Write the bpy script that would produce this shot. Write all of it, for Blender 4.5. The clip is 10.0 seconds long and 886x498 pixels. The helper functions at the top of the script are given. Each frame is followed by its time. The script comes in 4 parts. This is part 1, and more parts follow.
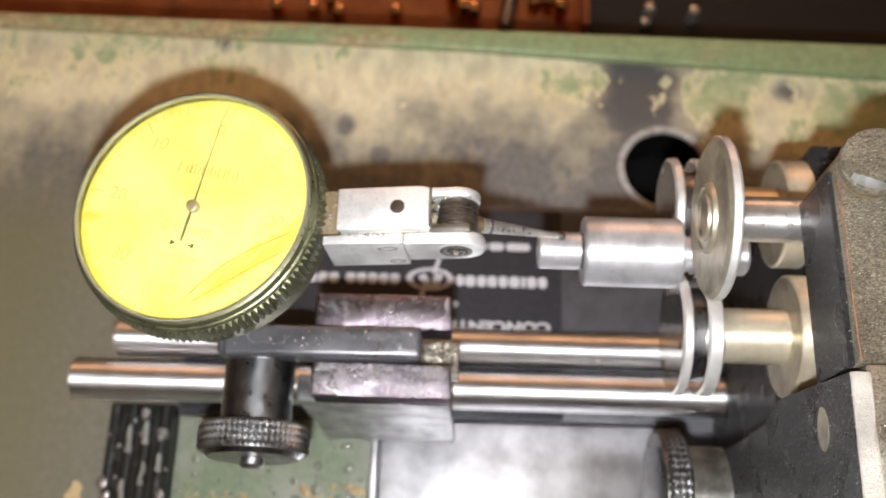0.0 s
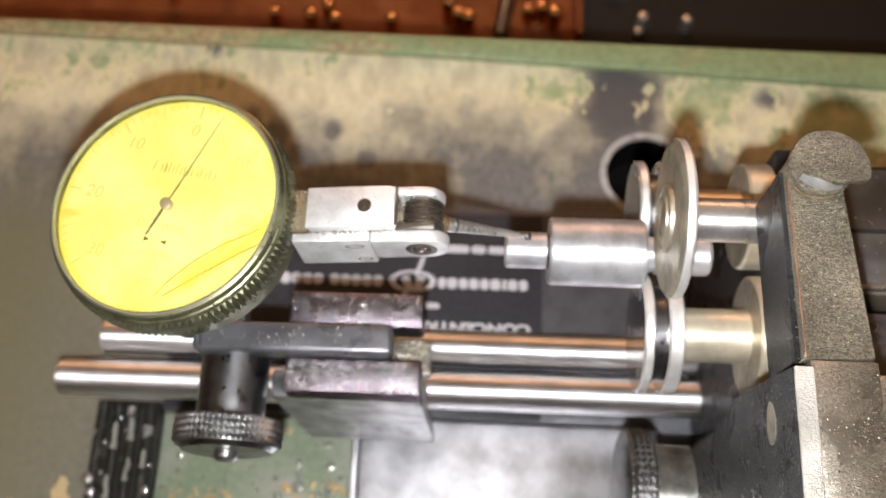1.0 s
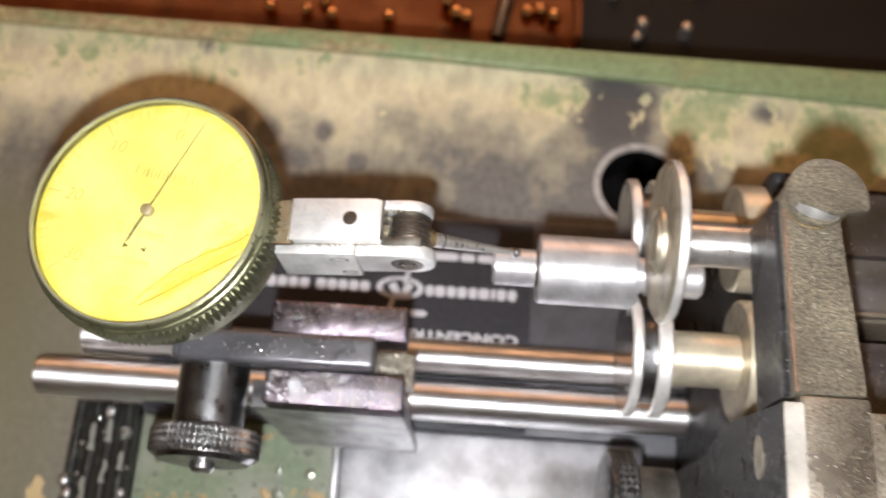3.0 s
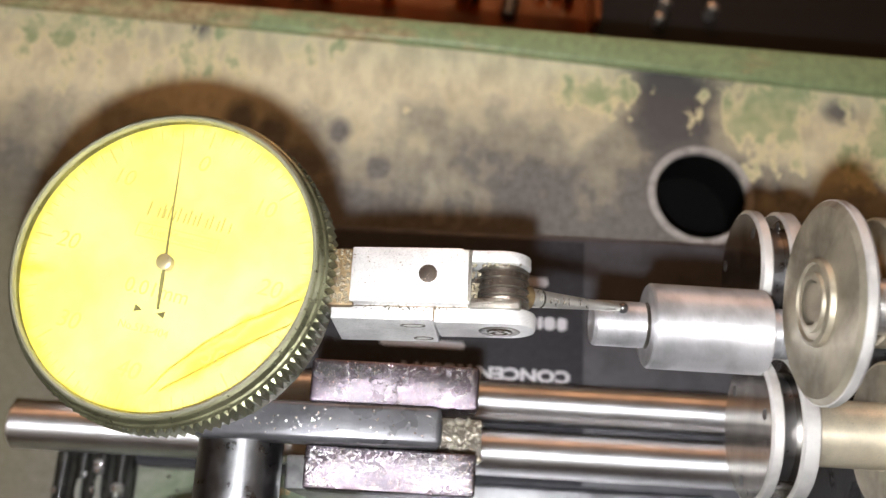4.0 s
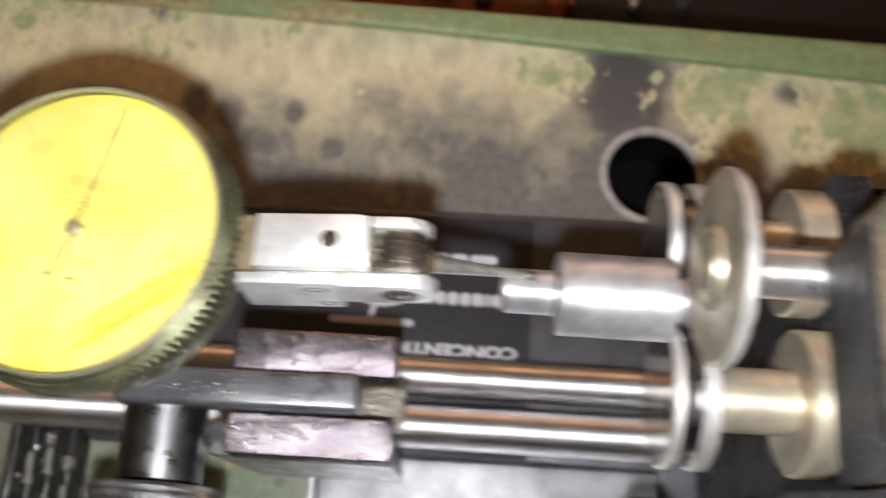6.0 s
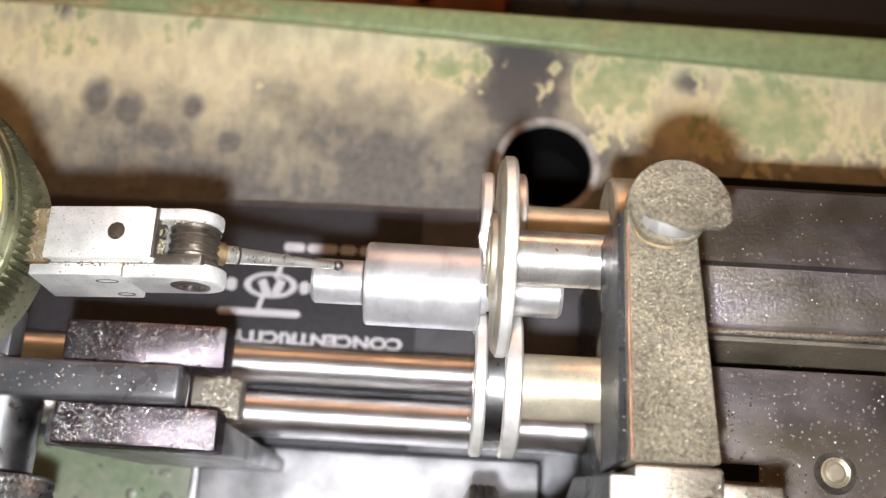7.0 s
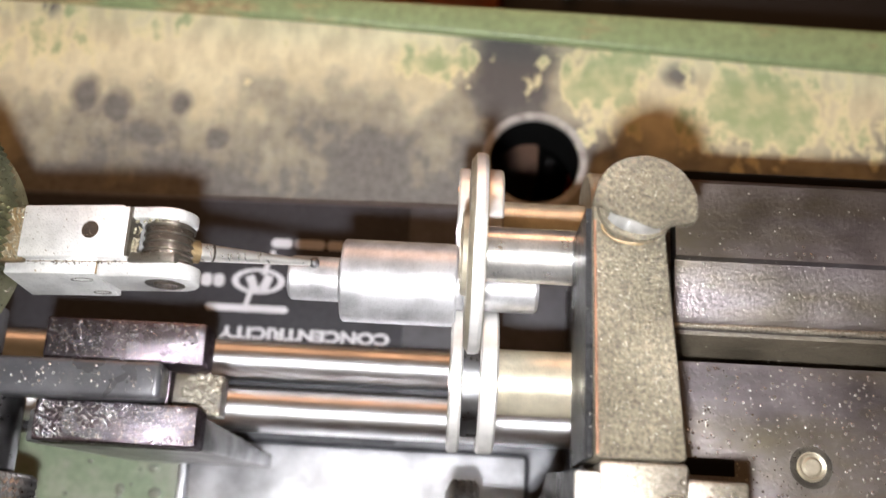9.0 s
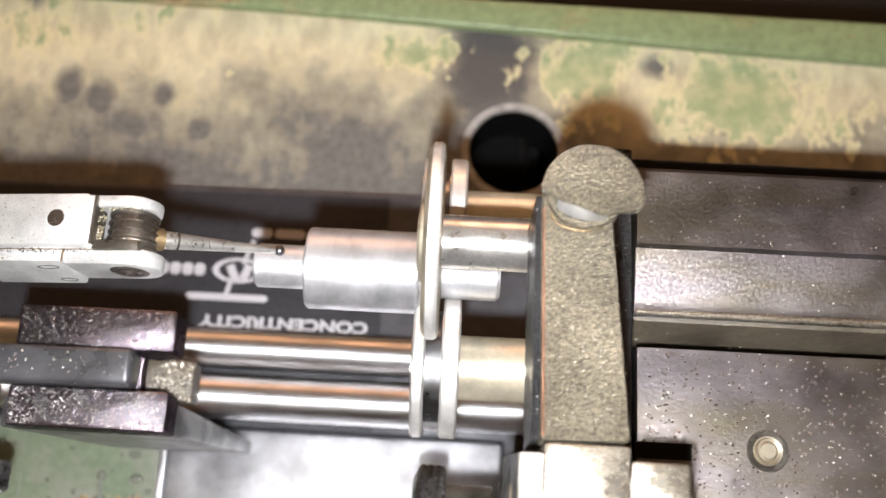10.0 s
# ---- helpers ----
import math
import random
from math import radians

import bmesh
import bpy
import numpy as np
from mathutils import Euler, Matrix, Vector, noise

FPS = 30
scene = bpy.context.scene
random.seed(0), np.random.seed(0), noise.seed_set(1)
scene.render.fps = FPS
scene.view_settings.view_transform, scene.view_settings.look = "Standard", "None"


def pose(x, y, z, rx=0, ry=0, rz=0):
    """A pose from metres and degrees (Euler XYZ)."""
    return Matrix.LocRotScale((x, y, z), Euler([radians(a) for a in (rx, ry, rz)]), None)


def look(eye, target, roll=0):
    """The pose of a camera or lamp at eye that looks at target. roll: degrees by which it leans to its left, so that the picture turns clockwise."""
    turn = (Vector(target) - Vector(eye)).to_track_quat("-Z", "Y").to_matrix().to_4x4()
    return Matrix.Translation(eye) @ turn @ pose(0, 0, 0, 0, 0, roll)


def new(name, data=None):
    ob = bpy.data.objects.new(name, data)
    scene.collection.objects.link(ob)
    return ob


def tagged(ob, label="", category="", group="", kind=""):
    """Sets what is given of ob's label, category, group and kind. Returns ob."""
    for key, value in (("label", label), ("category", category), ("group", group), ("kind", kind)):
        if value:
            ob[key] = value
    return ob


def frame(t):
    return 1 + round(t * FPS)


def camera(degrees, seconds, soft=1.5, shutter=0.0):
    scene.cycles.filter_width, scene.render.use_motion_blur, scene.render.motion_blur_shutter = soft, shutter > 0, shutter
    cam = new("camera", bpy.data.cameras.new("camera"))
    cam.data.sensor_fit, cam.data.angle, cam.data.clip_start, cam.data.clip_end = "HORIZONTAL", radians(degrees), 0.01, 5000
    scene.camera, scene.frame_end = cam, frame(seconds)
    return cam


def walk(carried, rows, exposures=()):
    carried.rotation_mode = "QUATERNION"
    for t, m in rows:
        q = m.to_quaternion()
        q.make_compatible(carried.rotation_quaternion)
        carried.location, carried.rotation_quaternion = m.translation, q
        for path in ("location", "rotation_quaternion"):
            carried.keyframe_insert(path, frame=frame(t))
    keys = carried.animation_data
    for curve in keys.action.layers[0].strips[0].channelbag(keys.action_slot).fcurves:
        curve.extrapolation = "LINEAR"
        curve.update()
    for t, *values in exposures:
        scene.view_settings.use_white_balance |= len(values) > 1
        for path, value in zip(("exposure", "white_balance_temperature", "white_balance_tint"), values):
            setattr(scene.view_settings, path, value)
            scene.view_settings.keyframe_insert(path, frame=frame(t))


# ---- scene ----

# All places below are in millimetres; z = 0 is the painted table top, x runs along the rods, y to the back.
MM = 0.001
cam = camera(46.9, 10.0, soft=1.3, shutter=0.7)
cam.data.dof.use_dof, cam.data.dof.focus_distance, cam.data.dof.aperture_fstop = True, 0.126, 29.0
# seconds, eye (mm), turn (degrees)
PATH = [
    (0, 0.00, 0.00, 234.30, 20.006, 0.058, 1.721),
    (0.5, 4.09, -0.45, 235.94, 20.293, 0.330, 2.061),
    (1, 7.06, -2.88, 237.37, 20.597, 0.531, 2.311),
    (1.5, 10.67, -3.49, 237.86, 20.750, 0.726, 2.676),
    (2, 13.88, -1.69, 238.02, 20.562, 0.544, 2.866),
    (2.2, 13.22, -0.97, 238.45, 20.336, 0.071, 2.685),
    (3.3, 0.52, 5.54, 230.26, 20.059, -0.745, 4.057),
    (3.5, -5.96, 12.37, 222.94, 19.671, -1.441, 3.697),
    (4, -10.18, 22.27, 208.26, 18.390, -2.647, 3.004),
    (4.5, -15.27, 23.09, 205.98, 18.186, -3.065, 2.935),
    (5, -14.42, 21.97, 206.65, 18.220, -2.928, 2.983),
    (5.5, -10.65, 21.64, 208.78, 18.157, -2.942, 3.336),
    (6, 2.99, 18.84, 210.34, 18.101, -2.024, 3.232),
    (6.2, 15.83, 18.38, 215.91, 17.943, -1.493, 3.447),
    (7.3, 31.82, 19.90, 210.79, 17.708, -0.623, 3.137),
    (7.5, 31.25, 20.01, 210.30, 17.674, -0.636, 3.220),
    (8, 33.47, 21.37, 212.20, 17.675, -0.301, 3.074),
    (8.5, 33.49, 21.68, 213.43, 17.591, -0.271, 3.194),
    (9, 35.52, 20.16, 212.81, 17.338, -0.222, 3.032),
    (9.5, 37.40, 18.26, 212.68, 17.008, -0.207, 3.070),
    (10, 41.15, 19.28, 214.74, 16.895, 0.026, 3.072),
]


def eye_pose(row):
    t, x, y, z, rx, ry, rz = row
    return pose(x * MM, y * MM, z * MM, rx, ry, rz)


walk(cam, [(row[0], eye_pose(row)) for row in PATH],
     exposures=((0.0, 0.22), (1.0, 0.24), (2.2, 0.28), (3.5, 0.13), (4.0, -0.26), (4.5, -0.46), (5.5, -0.5), (6.0, -0.38), (7.3, 0.22), (10.0, 0.24)))

# ---- light ----
world = bpy.data.worlds.new("workshop_gloom")
world.use_nodes = True
scene.world = world
wn = world.node_tree.nodes
wn["Background"].inputs["Color"].default_value = (1.0, 0.6, 0.29, 1)
wn["Background"].inputs["Strength"].default_value = 0.18

lamp_data = bpy.data.lights.new("bench_lamp", "AREA")
lamp_data.shape, lamp_data.size, lamp_data.size_y = "RECTANGLE", 0.5, 0.25
lamp_data.energy, lamp_data.color = 2.6, (1.0, 0.5, 0.26)
bench_lamp = new("bench_lamp", lamp_data)
bench_lamp.matrix_world = look((-0.05, 0.93, 0.42), (0, 0.06, 0.05))


# ---- materials ----
def material(name, base, rough=0.5, metal=0.0):
    m = bpy.data.materials.new(name)
    m.use_nodes = True
    b = m.node_tree.nodes["Principled BSDF"]
    b.inputs["Base Color"].default_value = (*base, 1)
    b.inputs["Roughness"].default_value = rough
    b.inputs["Metallic"].default_value = metal
    return m, m.node_tree.nodes, m.node_tree.links, b


def coords(nd, ln, scale, turn=(0, 0, 0)):
    tc, mp = nd.new("ShaderNodeTexCoord"), nd.new("ShaderNodeMapping")
    mp.inputs["Scale"].default_value = scale
    mp.inputs["Rotation"].default_value = turn
    ln.new(tc.outputs["Object"], mp.inputs["Vector"])
    return mp.outputs["Vector"]


def grain(nd, ln, vec, scale, detail=4.0, rough=0.6):
    n = nd.new("ShaderNodeTexNoise")
    n.inputs["Scale"].default_value, n.inputs["Detail"].default_value, n.inputs["Roughness"].default_value = scale, detail, rough
    ln.new(vec, n.inputs["Vector"])
    return n.outputs["Fac"]


def ramp(nd, ln, fac, stops):
    r = nd.new("ShaderNodeValToRGB")
    while len(r.color_ramp.elements) < len(stops):
        r.color_ramp.elements.new(0.5)
    for e, (pos, col) in zip(r.color_ramp.elements, stops):
        e.position, e.color = pos, (*col, 1) if len(col) == 3 else col
    ln.new(fac, r.inputs["Fac"])
    return r.outputs["Color"]


def grey(v):
    return (v, v, v)


def bump(nd, ln, b, fac, strength, dist):
    n = nd.new("ShaderNodeBump")
    n.inputs["Strength"].default_value, n.inputs["Distance"].default_value = strength, dist
    ln.new(fac, n.inputs["Height"])
    ln.new(n.outputs["Normal"], b.inputs["Normal"])


def mix(nd, ln, fac, a, c):
    n = nd.new("ShaderNodeMix")
    n.data_type = "RGBA"
    for sock, v in ((n.inputs["Factor"], fac), (n.inputs["A"], a), (n.inputs["B"], c)):
        if isinstance(v, tuple):
            sock.default_value = (*v, 1)
        elif isinstance(v, float):
            sock.default_value = v
        else:
            ln.new(v, sock)
    return n.outputs["Result"]


def math_node(nd, ln, op, a, c=0.0, clamp=False):
    n = nd.new("ShaderNodeMath")
    n.operation, n.use_clamp = op, clamp
    for sock, v in ((n.inputs[0], a), (n.inputs[1], c)):
        if isinstance(v, (int, float)):
            sock.default_value = v
        else:
            ln.new(v, sock)
    return n.outputs[0]


def metal(name, base, rough, stain=0.3, stretch=(1, 1, 1), scale=900, rel=0.15, pure=1.0, salt=0.0, turned=0.0, axis="X"):
    """Machined metal: fine lines along one way, stains at a larger scale; turned: how far the grinding marks round the axis draw the gloss out along it."""
    m, nd, ln, b = material(name, base, rough, pure)
    v = coords(nd, ln, stretch)
    fine, broad = grain(nd, ln, v, scale, 3), grain(nd, ln, coords(nd, ln, (1, 1, 1)), 160, 5)
    lo, hi = tuple(c * (1 - stain) for c in base), tuple(min(1, c * (1 + stain * 0.4)) for c in base)
    col = ramp(nd, ln, broad, [(0.35, lo), (0.6, hi)])
    if salt:
        dark = tuple(c * 0.22 for c in base)
        dirt = ramp(nd, ln, grain(nd, ln, coords(nd, ln, (1, 1, 1)), 5200, 4, 0.7), [(0.32, grey(salt)), (0.47, grey(0.0))])
        col = mix(nd, ln, dirt, col, dark)
    ln.new(col, b.inputs["Base Color"])
    ln.new(ramp(nd, ln, fine, [(0.3, grey(max(0.03, rough * 0.7))), (0.7, grey(min(1, rough * 1.35)))]), b.inputs["Roughness"])
    bump(nd, ln, b, fine, rel, 0.0001)
    if turned:
        tg = nd.new("ShaderNodeTangent")
        tg.direction_type, tg.axis = "RADIAL", axis
        ln.new(tg.outputs[0], b.inputs["Tangent"])
        b.inputs["Anisotropic"].default_value, b.inputs["Anisotropic Rotation"].default_value = turned, 0.25
    return m


def crackle(name, base, rough, fleck=0.35, scale=1500, rel=0.6, metallic=0.0, salt=0.0, cloud=None):
    """Pitted, oily casting paint; small pale flecks put sparkles into the colour, fleck is their share."""
    m, nd, ln, b = material(name, base, rough, metallic)
    v = coords(nd, ln, (1, 1, 1))
    n1, n2 = grain(nd, ln, v, scale, 5, 0.65), grain(nd, ln, v, 110, 4)
    vor = nd.new("ShaderNodeTexVoronoi")
    vor.inputs["Scale"].default_value = scale * 0.8
    ln.new(v, vor.inputs["Vector"])
    dots = ramp(nd, ln, vor.outputs["Distance"], [(0.06, grey(1.0)), (0.20, grey(0.0))])
    split = nd.new("ShaderNodeSeparateColor")
    ln.new(vor.outputs["Color"], split.inputs[0])
    pick = ramp(nd, ln, split.outputs[0], [(1.0 - 0.2 * fleck - 0.02, grey(0.0)), (1.0 - 0.2 * fleck, grey(1.0))])
    spots = math_node(nd, ln, "MULTIPLY", dots, pick)
    col = ramp(nd, ln, n2, [(0.3, tuple(c * 0.6 for c in base)), (0.7, tuple(c * 1.35 for c in base))])
    if cloud:
        broad = grain(nd, ln, coords(nd, ln, (0.45, 1.6, 1)), 60, 4, 0.6)
        col = mix(nd, ln, ramp(nd, ln, broad, [(0.45, grey(0.0)), (0.66, grey(0.85))]), col, cloud)
        col = mix(nd, ln, ramp(nd, ln, broad, [(0.30, grey(0.7)), (0.45, grey(0.0))]), col, tuple(c * 0.45 for c in base))
    if salt:
        pits = ramp(nd, ln, grain(nd, ln, v, 2600, 5, 0.8), [(0.36, grey(1.0 - salt)), (0.5, grey(1.0)), (0.66, grey(1.0 + salt * 1.3))])
        times = nd.new("ShaderNodeMix")
        times.data_type, times.blend_type = "RGBA", "MULTIPLY"
        times.inputs["Factor"].default_value = 1.0
        ln.new(col, times.inputs["A"]), ln.new(pits, times.inputs["B"])
        col = times.outputs["Result"]
    col2 = mix(nd, ln, spots, col, (0.8, 0.77, 0.7))
    ln.new(col2, b.inputs["Base Color"])
    ln.new(ramp(nd, ln, n2, [(0.3, grey(rough * 0.75)), (0.7, grey(min(1, rough * 1.2)))]), b.inputs["Roughness"])
    if metallic >= 0.8:
        b.inputs["Specular Tint"].default_value = (0.2, 0.2, 0.2, 1)
    height = math_node(nd, ln, "ADD", n1, math_node(nd, ln, "MULTIPLY", spots, 0.8))
    bump(nd, ln, b, height, rel, 0.0011)
    return m


TURNED = metal("turned_aluminium", (0.60, 0.595, 0.61), 0.47, 0.34, (40, 1, 1), 420, 0.4, 0.75, 0.3, 0.6)
STEEL = metal("ground_steel", (0.70, 0.68, 0.64), 0.34, 0.25, (3, 1, 1), 700, 0.1, 0.85)
ROD = metal("polished_steel_rod", (0.84, 0.84, 0.85), 0.55, 0.1, (1, 30, 30), 160, 0.03, 1.0, 0.0, 0.86)
SATIN = metal("satin_chrome", (0.74, 0.74, 0.73), 0.44, 0.25, (1, 1, 1), 4200, 0.6, 0.7, 0.5)
DIRTYPIN = metal("grimed_screw_steel", (0.13, 0.105, 0.085), 0.22, 0.5, (1, 1, 1), 2600, 1.0, 0.8, 0.6)
FILED = metal("filed_bright_steel", (0.66, 0.65, 0.63), 0.42, 0.5, (900, 40, 40), 4, 1.0, 0.8)
MIRROR = metal("polished_roller_face", (0.46, 0.43, 0.38), 0.14, 0.25, (1, 1, 1), 500, 0.03)
SPINDLE = metal("chromed_spindle", (0.74, 0.72, 0.69), 0.36, 0.35, (1, 1, 1), 500, 0.05, 0.9, 0.45, 0.7)
DISC = metal("oily_roller_steel", (0.40, 0.355, 0.27), 0.45, 0.35, (1, 1, 1), 500, 0.12, 0.75)
RIMS = metal("worn_roller_rim", (0.74, 0.72, 0.69), 0.42, 0.25, (60, 1, 1), 500, 0.1, 0.7)
BRASSY = metal("yellowed_bushing_steel", (0.70, 0.63, 0.48), 0.44, 0.25, (30, 1, 1), 400, 0.1, 0.7, 0.4, 0.6)
SLEEVE = metal("worn_oily_sleeve", (0.34, 0.33, 0.30), 0.38, 0.5, (30, 1, 1), 400, 0.3, 0.85, 0.5, 0.6)
GUN = metal("blackened_steel", (0.19, 0.19, 0.195), 0.34, 0.3, (1, 1, 1), 600, 0.12)
KNURL = metal("knurled_black_steel", (0.33, 0.33, 0.33), 0.36, 0.35, (1, 1, 1), 900, 0.1)
BROWN = metal("gummed_brass", (0.2, 0.14, 0.07), 0.45, 0.7, (1, 1, 1), 3000, 1.0, 0.6)
APRON = metal("dull_grey_steel", (0.26, 0.26, 0.262), 0.42, 0.5, (1, 1, 0.2), 300, 0.15, 0.85, 0.2)
DARKPIN = metal("dirty_pivot_steel", (0.10, 0.09, 0.075), 0.36, 0.6, (1, 7, 1), 900, 0.9, 0.8)
BLOCK = crackle("black_oiled_block", (0.145, 0.12, 0.136), 0.27, 1.0, 3000, 0.2, 0.95)
BARMAT = crackle("black_oiled_bar", (0.10, 0.10, 0.108), 0.32, 0.5, 1700, 0.05, 0.5)
CAST = crackle("brown_grey_casting", (0.17, 0.147, 0.106), 0.42, 0.7, 3400, 0.7, 0.4, 0.75)
PEDCAST = crackle("worn_grey_brown_casting", (0.30, 0.27, 0.22), 0.30, 0.7, 3400, 0.24, 0.85, 0.45)
PALECAST = crackle("bare_grey_casting", (0.46, 0.44, 0.39), 0.44, 0.6, 2600, 0.6, 0.5)
HOUSING = crackle("black_crackle_enamel", (0.155, 0.137, 0.14), 0.36, 0.8, 1800, 0.22, 0.88, 0.0, (0.115, 0.1, 0.068))
BLACKFACE = crackle("black_machined_face", (0.022, 0.022, 0.023), 0.3, 1.0, 2000, 0.8, 0.0, 0.5)
BLACKFACE.node_tree.nodes["Principled BSDF"].inputs["Specular IOR Level"].default_value = 0.28
BEZEL = metal("olive_grey_bezel", (0.155, 0.155, 0.09), 0.34, 0.4, (1, 1, 1), 1500, 0.45, 0.75, 0.5)
OILYBROWN = crackle("oil_stained_enamel", (0.085, 0.07, 0.05), 0.4, 0.3, 900, 0.3, 0.1, 0.3)
GRIT, *_ = material("pale_oily_grit", (0.34, 0.31, 0.25), 0.25, 0.5)
CHIPS, *_ = material("tan_chips", (0.42, 0.3, 0.16), 0.35, 0.4)
# Pale metallic colour paints the highlight on each run of oil.
OILRUN, *_ = material("oil_highlight_streak", (0.5, 0.52, 0.47), 0.22, 0.6)
OILFILM, *_ = material("lumpy_oil_film", (0.18, 0.158, 0.172), 0.22, 0.95)
# Pale metallic colours stand in for white glints on oil and enamel beads.
OILDROP, *_ = material("pale_glint_bead", (0.6, 0.58, 0.58), 0.2, 0.85)
ENAMELBEAD, *_ = material("crackle_enamel_bead", (0.36, 0.335, 0.33), 0.16, 0.85)
CASTBEAD, *_ = material("oily_cast_grain", (0.21, 0.185, 0.13), 0.26, 0.4)
TRAYDROP, *_ = material("clear_oil_drop", (0.34, 0.36, 0.30), 0.1, 0.5)
# Light-coloured grains painted in for the sparkle of the castings.
OILPALE, *_ = material("pale_sparkle_grain", (0.6, 0.57, 0.5), 0.28, 0.3)
# Paler than the bezel: the crystal's edge highlight is in this colour.
CRYSTAL_EDGE, *_ = material("bright_crystal_edge", (0.34, 0.34, 0.24), 0.22, 0.6)
MARK_INK, *_ = material("darker_dial_print", (0.28, 0.25, 0.07), 0.6)
# Near-black with hardly any gloss: puts deep shade into the colour.
SLOT, *_, slot_shader = material("shade_black", (0.004, 0.004, 0.004), 0.8)
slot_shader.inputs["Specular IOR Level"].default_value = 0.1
WHITE_INK, *_ = material("white_silkscreen", (0.5, 0.5, 0.53), 0.5)
DIAL_INK, *_ = material("faded_dial_print", (0.42, 0.37, 0.1), 0.6)
NEEDLE_INK, *_ = material("blackened_pointer", (0.11, 0.10, 0.04), 0.4)
CRACK, *_ = material("crazed_crystal_line", (0.42, 0.34, 0.05), 0.5)


def dial_face_material():
    """Yellow enamel of uneven tone, darker towards the rim and soaked darker along the cracked edge of the crystal."""
    m, nd, ln, b = material("yellow_dial_enamel", (0.86, 0.74, 0.08), 0.45)
    v = coords(nd, ln, (1, 1, 1))
    n, fine = grain(nd, ln, v, 75, 5), grain(nd, ln, v, 420, 5, 0.65)
    col = ramp(nd, ln, n, [(0.3, (0.53, 0.46, 0.085)), (0.62, (0.64, 0.59, 0.22))])
    tc, sep = nd.new("ShaderNodeTexCoord"), nd.new("ShaderNodeSeparateXYZ")
    ln.new(tc.outputs["Object"], sep.inputs[0])
    X, Y = (math_node(nd, ln, "MULTIPLY", sep.outputs[i], 1000.0) for i in (0, 1))
    wob = math_node(nd, ln, "MULTIPLY", math_node(nd, ln, "SUBTRACT", fine, 0.5), 3.0)

    def streak(ax, ay, c0, half):
        """1 on the line ax * X + ay * Y = c0, falling to 0 at half its width."""
        d = math_node(nd, ln, "ADD", math_node(nd, ln, "MULTIPLY", X, ax), math_node(nd, ln, "MULTIPLY", Y, ay))
        d = math_node(nd, ln, "ADD", math_node(nd, ln, "SUBTRACT", d, c0), wob)
        return math_node(nd, ln, "SUBTRACT", 1.0, math_node(nd, ln, "DIVIDE", math_node(nd, ln, "ABSOLUTE", d), half))
    right = ramp(nd, ln, math_node(nd, ln, "DIVIDE", math_node(nd, ln, "ADD", X, 1.0), 6.0), [(0.0, grey(0.0)), (1.0, grey(1.0))])
    soak = math_node(nd, ln, "MAXIMUM", streak(-0.57, 0.82, -13.0, 1.6), math_node(nd, ln, "MULTIPLY", streak(-0.57, 0.82, -11.4, 0.8), 0.8))
    col = mix(nd, ln, math_node(nd, ln, "MULTIPLY", ramp(nd, ln, soak, [(0.0, grey(0.0)), (0.7, grey(0.75))]), right), col, (0.55, 0.43, 0.03))
    left = math_node(nd, ln, "MULTIPLY", streak(0.1, 1.0, -2.4, 1.3), ramp(nd, ln, math_node(nd, ln, "DIVIDE", math_node(nd, ln, "SUBTRACT", -12.5, X), 3.0), [(0.0, grey(0.0)), (1.0, grey(1.0))]))
    col = mix(nd, ln, ramp(nd, ln, left, [(0.1, grey(0.0)), (0.8, grey(0.7))]), col, (0.5, 0.36, 0.03))
    # darker, noise-broken ring from about 16.6 mm out to the rim
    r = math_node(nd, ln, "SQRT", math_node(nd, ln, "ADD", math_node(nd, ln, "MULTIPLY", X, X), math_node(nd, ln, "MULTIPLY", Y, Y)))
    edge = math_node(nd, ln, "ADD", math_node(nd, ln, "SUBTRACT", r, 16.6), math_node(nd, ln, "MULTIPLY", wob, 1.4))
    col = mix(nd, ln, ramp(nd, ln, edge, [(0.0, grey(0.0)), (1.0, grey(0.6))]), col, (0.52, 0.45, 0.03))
    ln.new(col, b.inputs["Base Color"])
    return m


def crystal_material():
    m = bpy.data.materials.new("plastic_crystal")
    m.use_nodes = True
    nd, ln = m.node_tree.nodes, m.node_tree.links
    nd.remove(nd["Principled BSDF"])
    tr, gl, mx, fr = nd.new("ShaderNodeBsdfTransparent"), nd.new("ShaderNodeBsdfGlossy"), nd.new("ShaderNodeMixShader"), nd.new("ShaderNodeFresnel")
    tr.inputs["Color"].default_value = (0.99, 0.97, 0.86, 1)
    gl.inputs["Roughness"].default_value = 0.16
    fr.inputs["IOR"].default_value = 1.45
    ln.new(fr.outputs[0], mx.inputs[0]), ln.new(tr.outputs[0], mx.inputs[1]), ln.new(gl.outputs[0], mx.inputs[2])
    ln.new(mx.outputs[0], nd["Material Output"].inputs["Surface"])
    return m


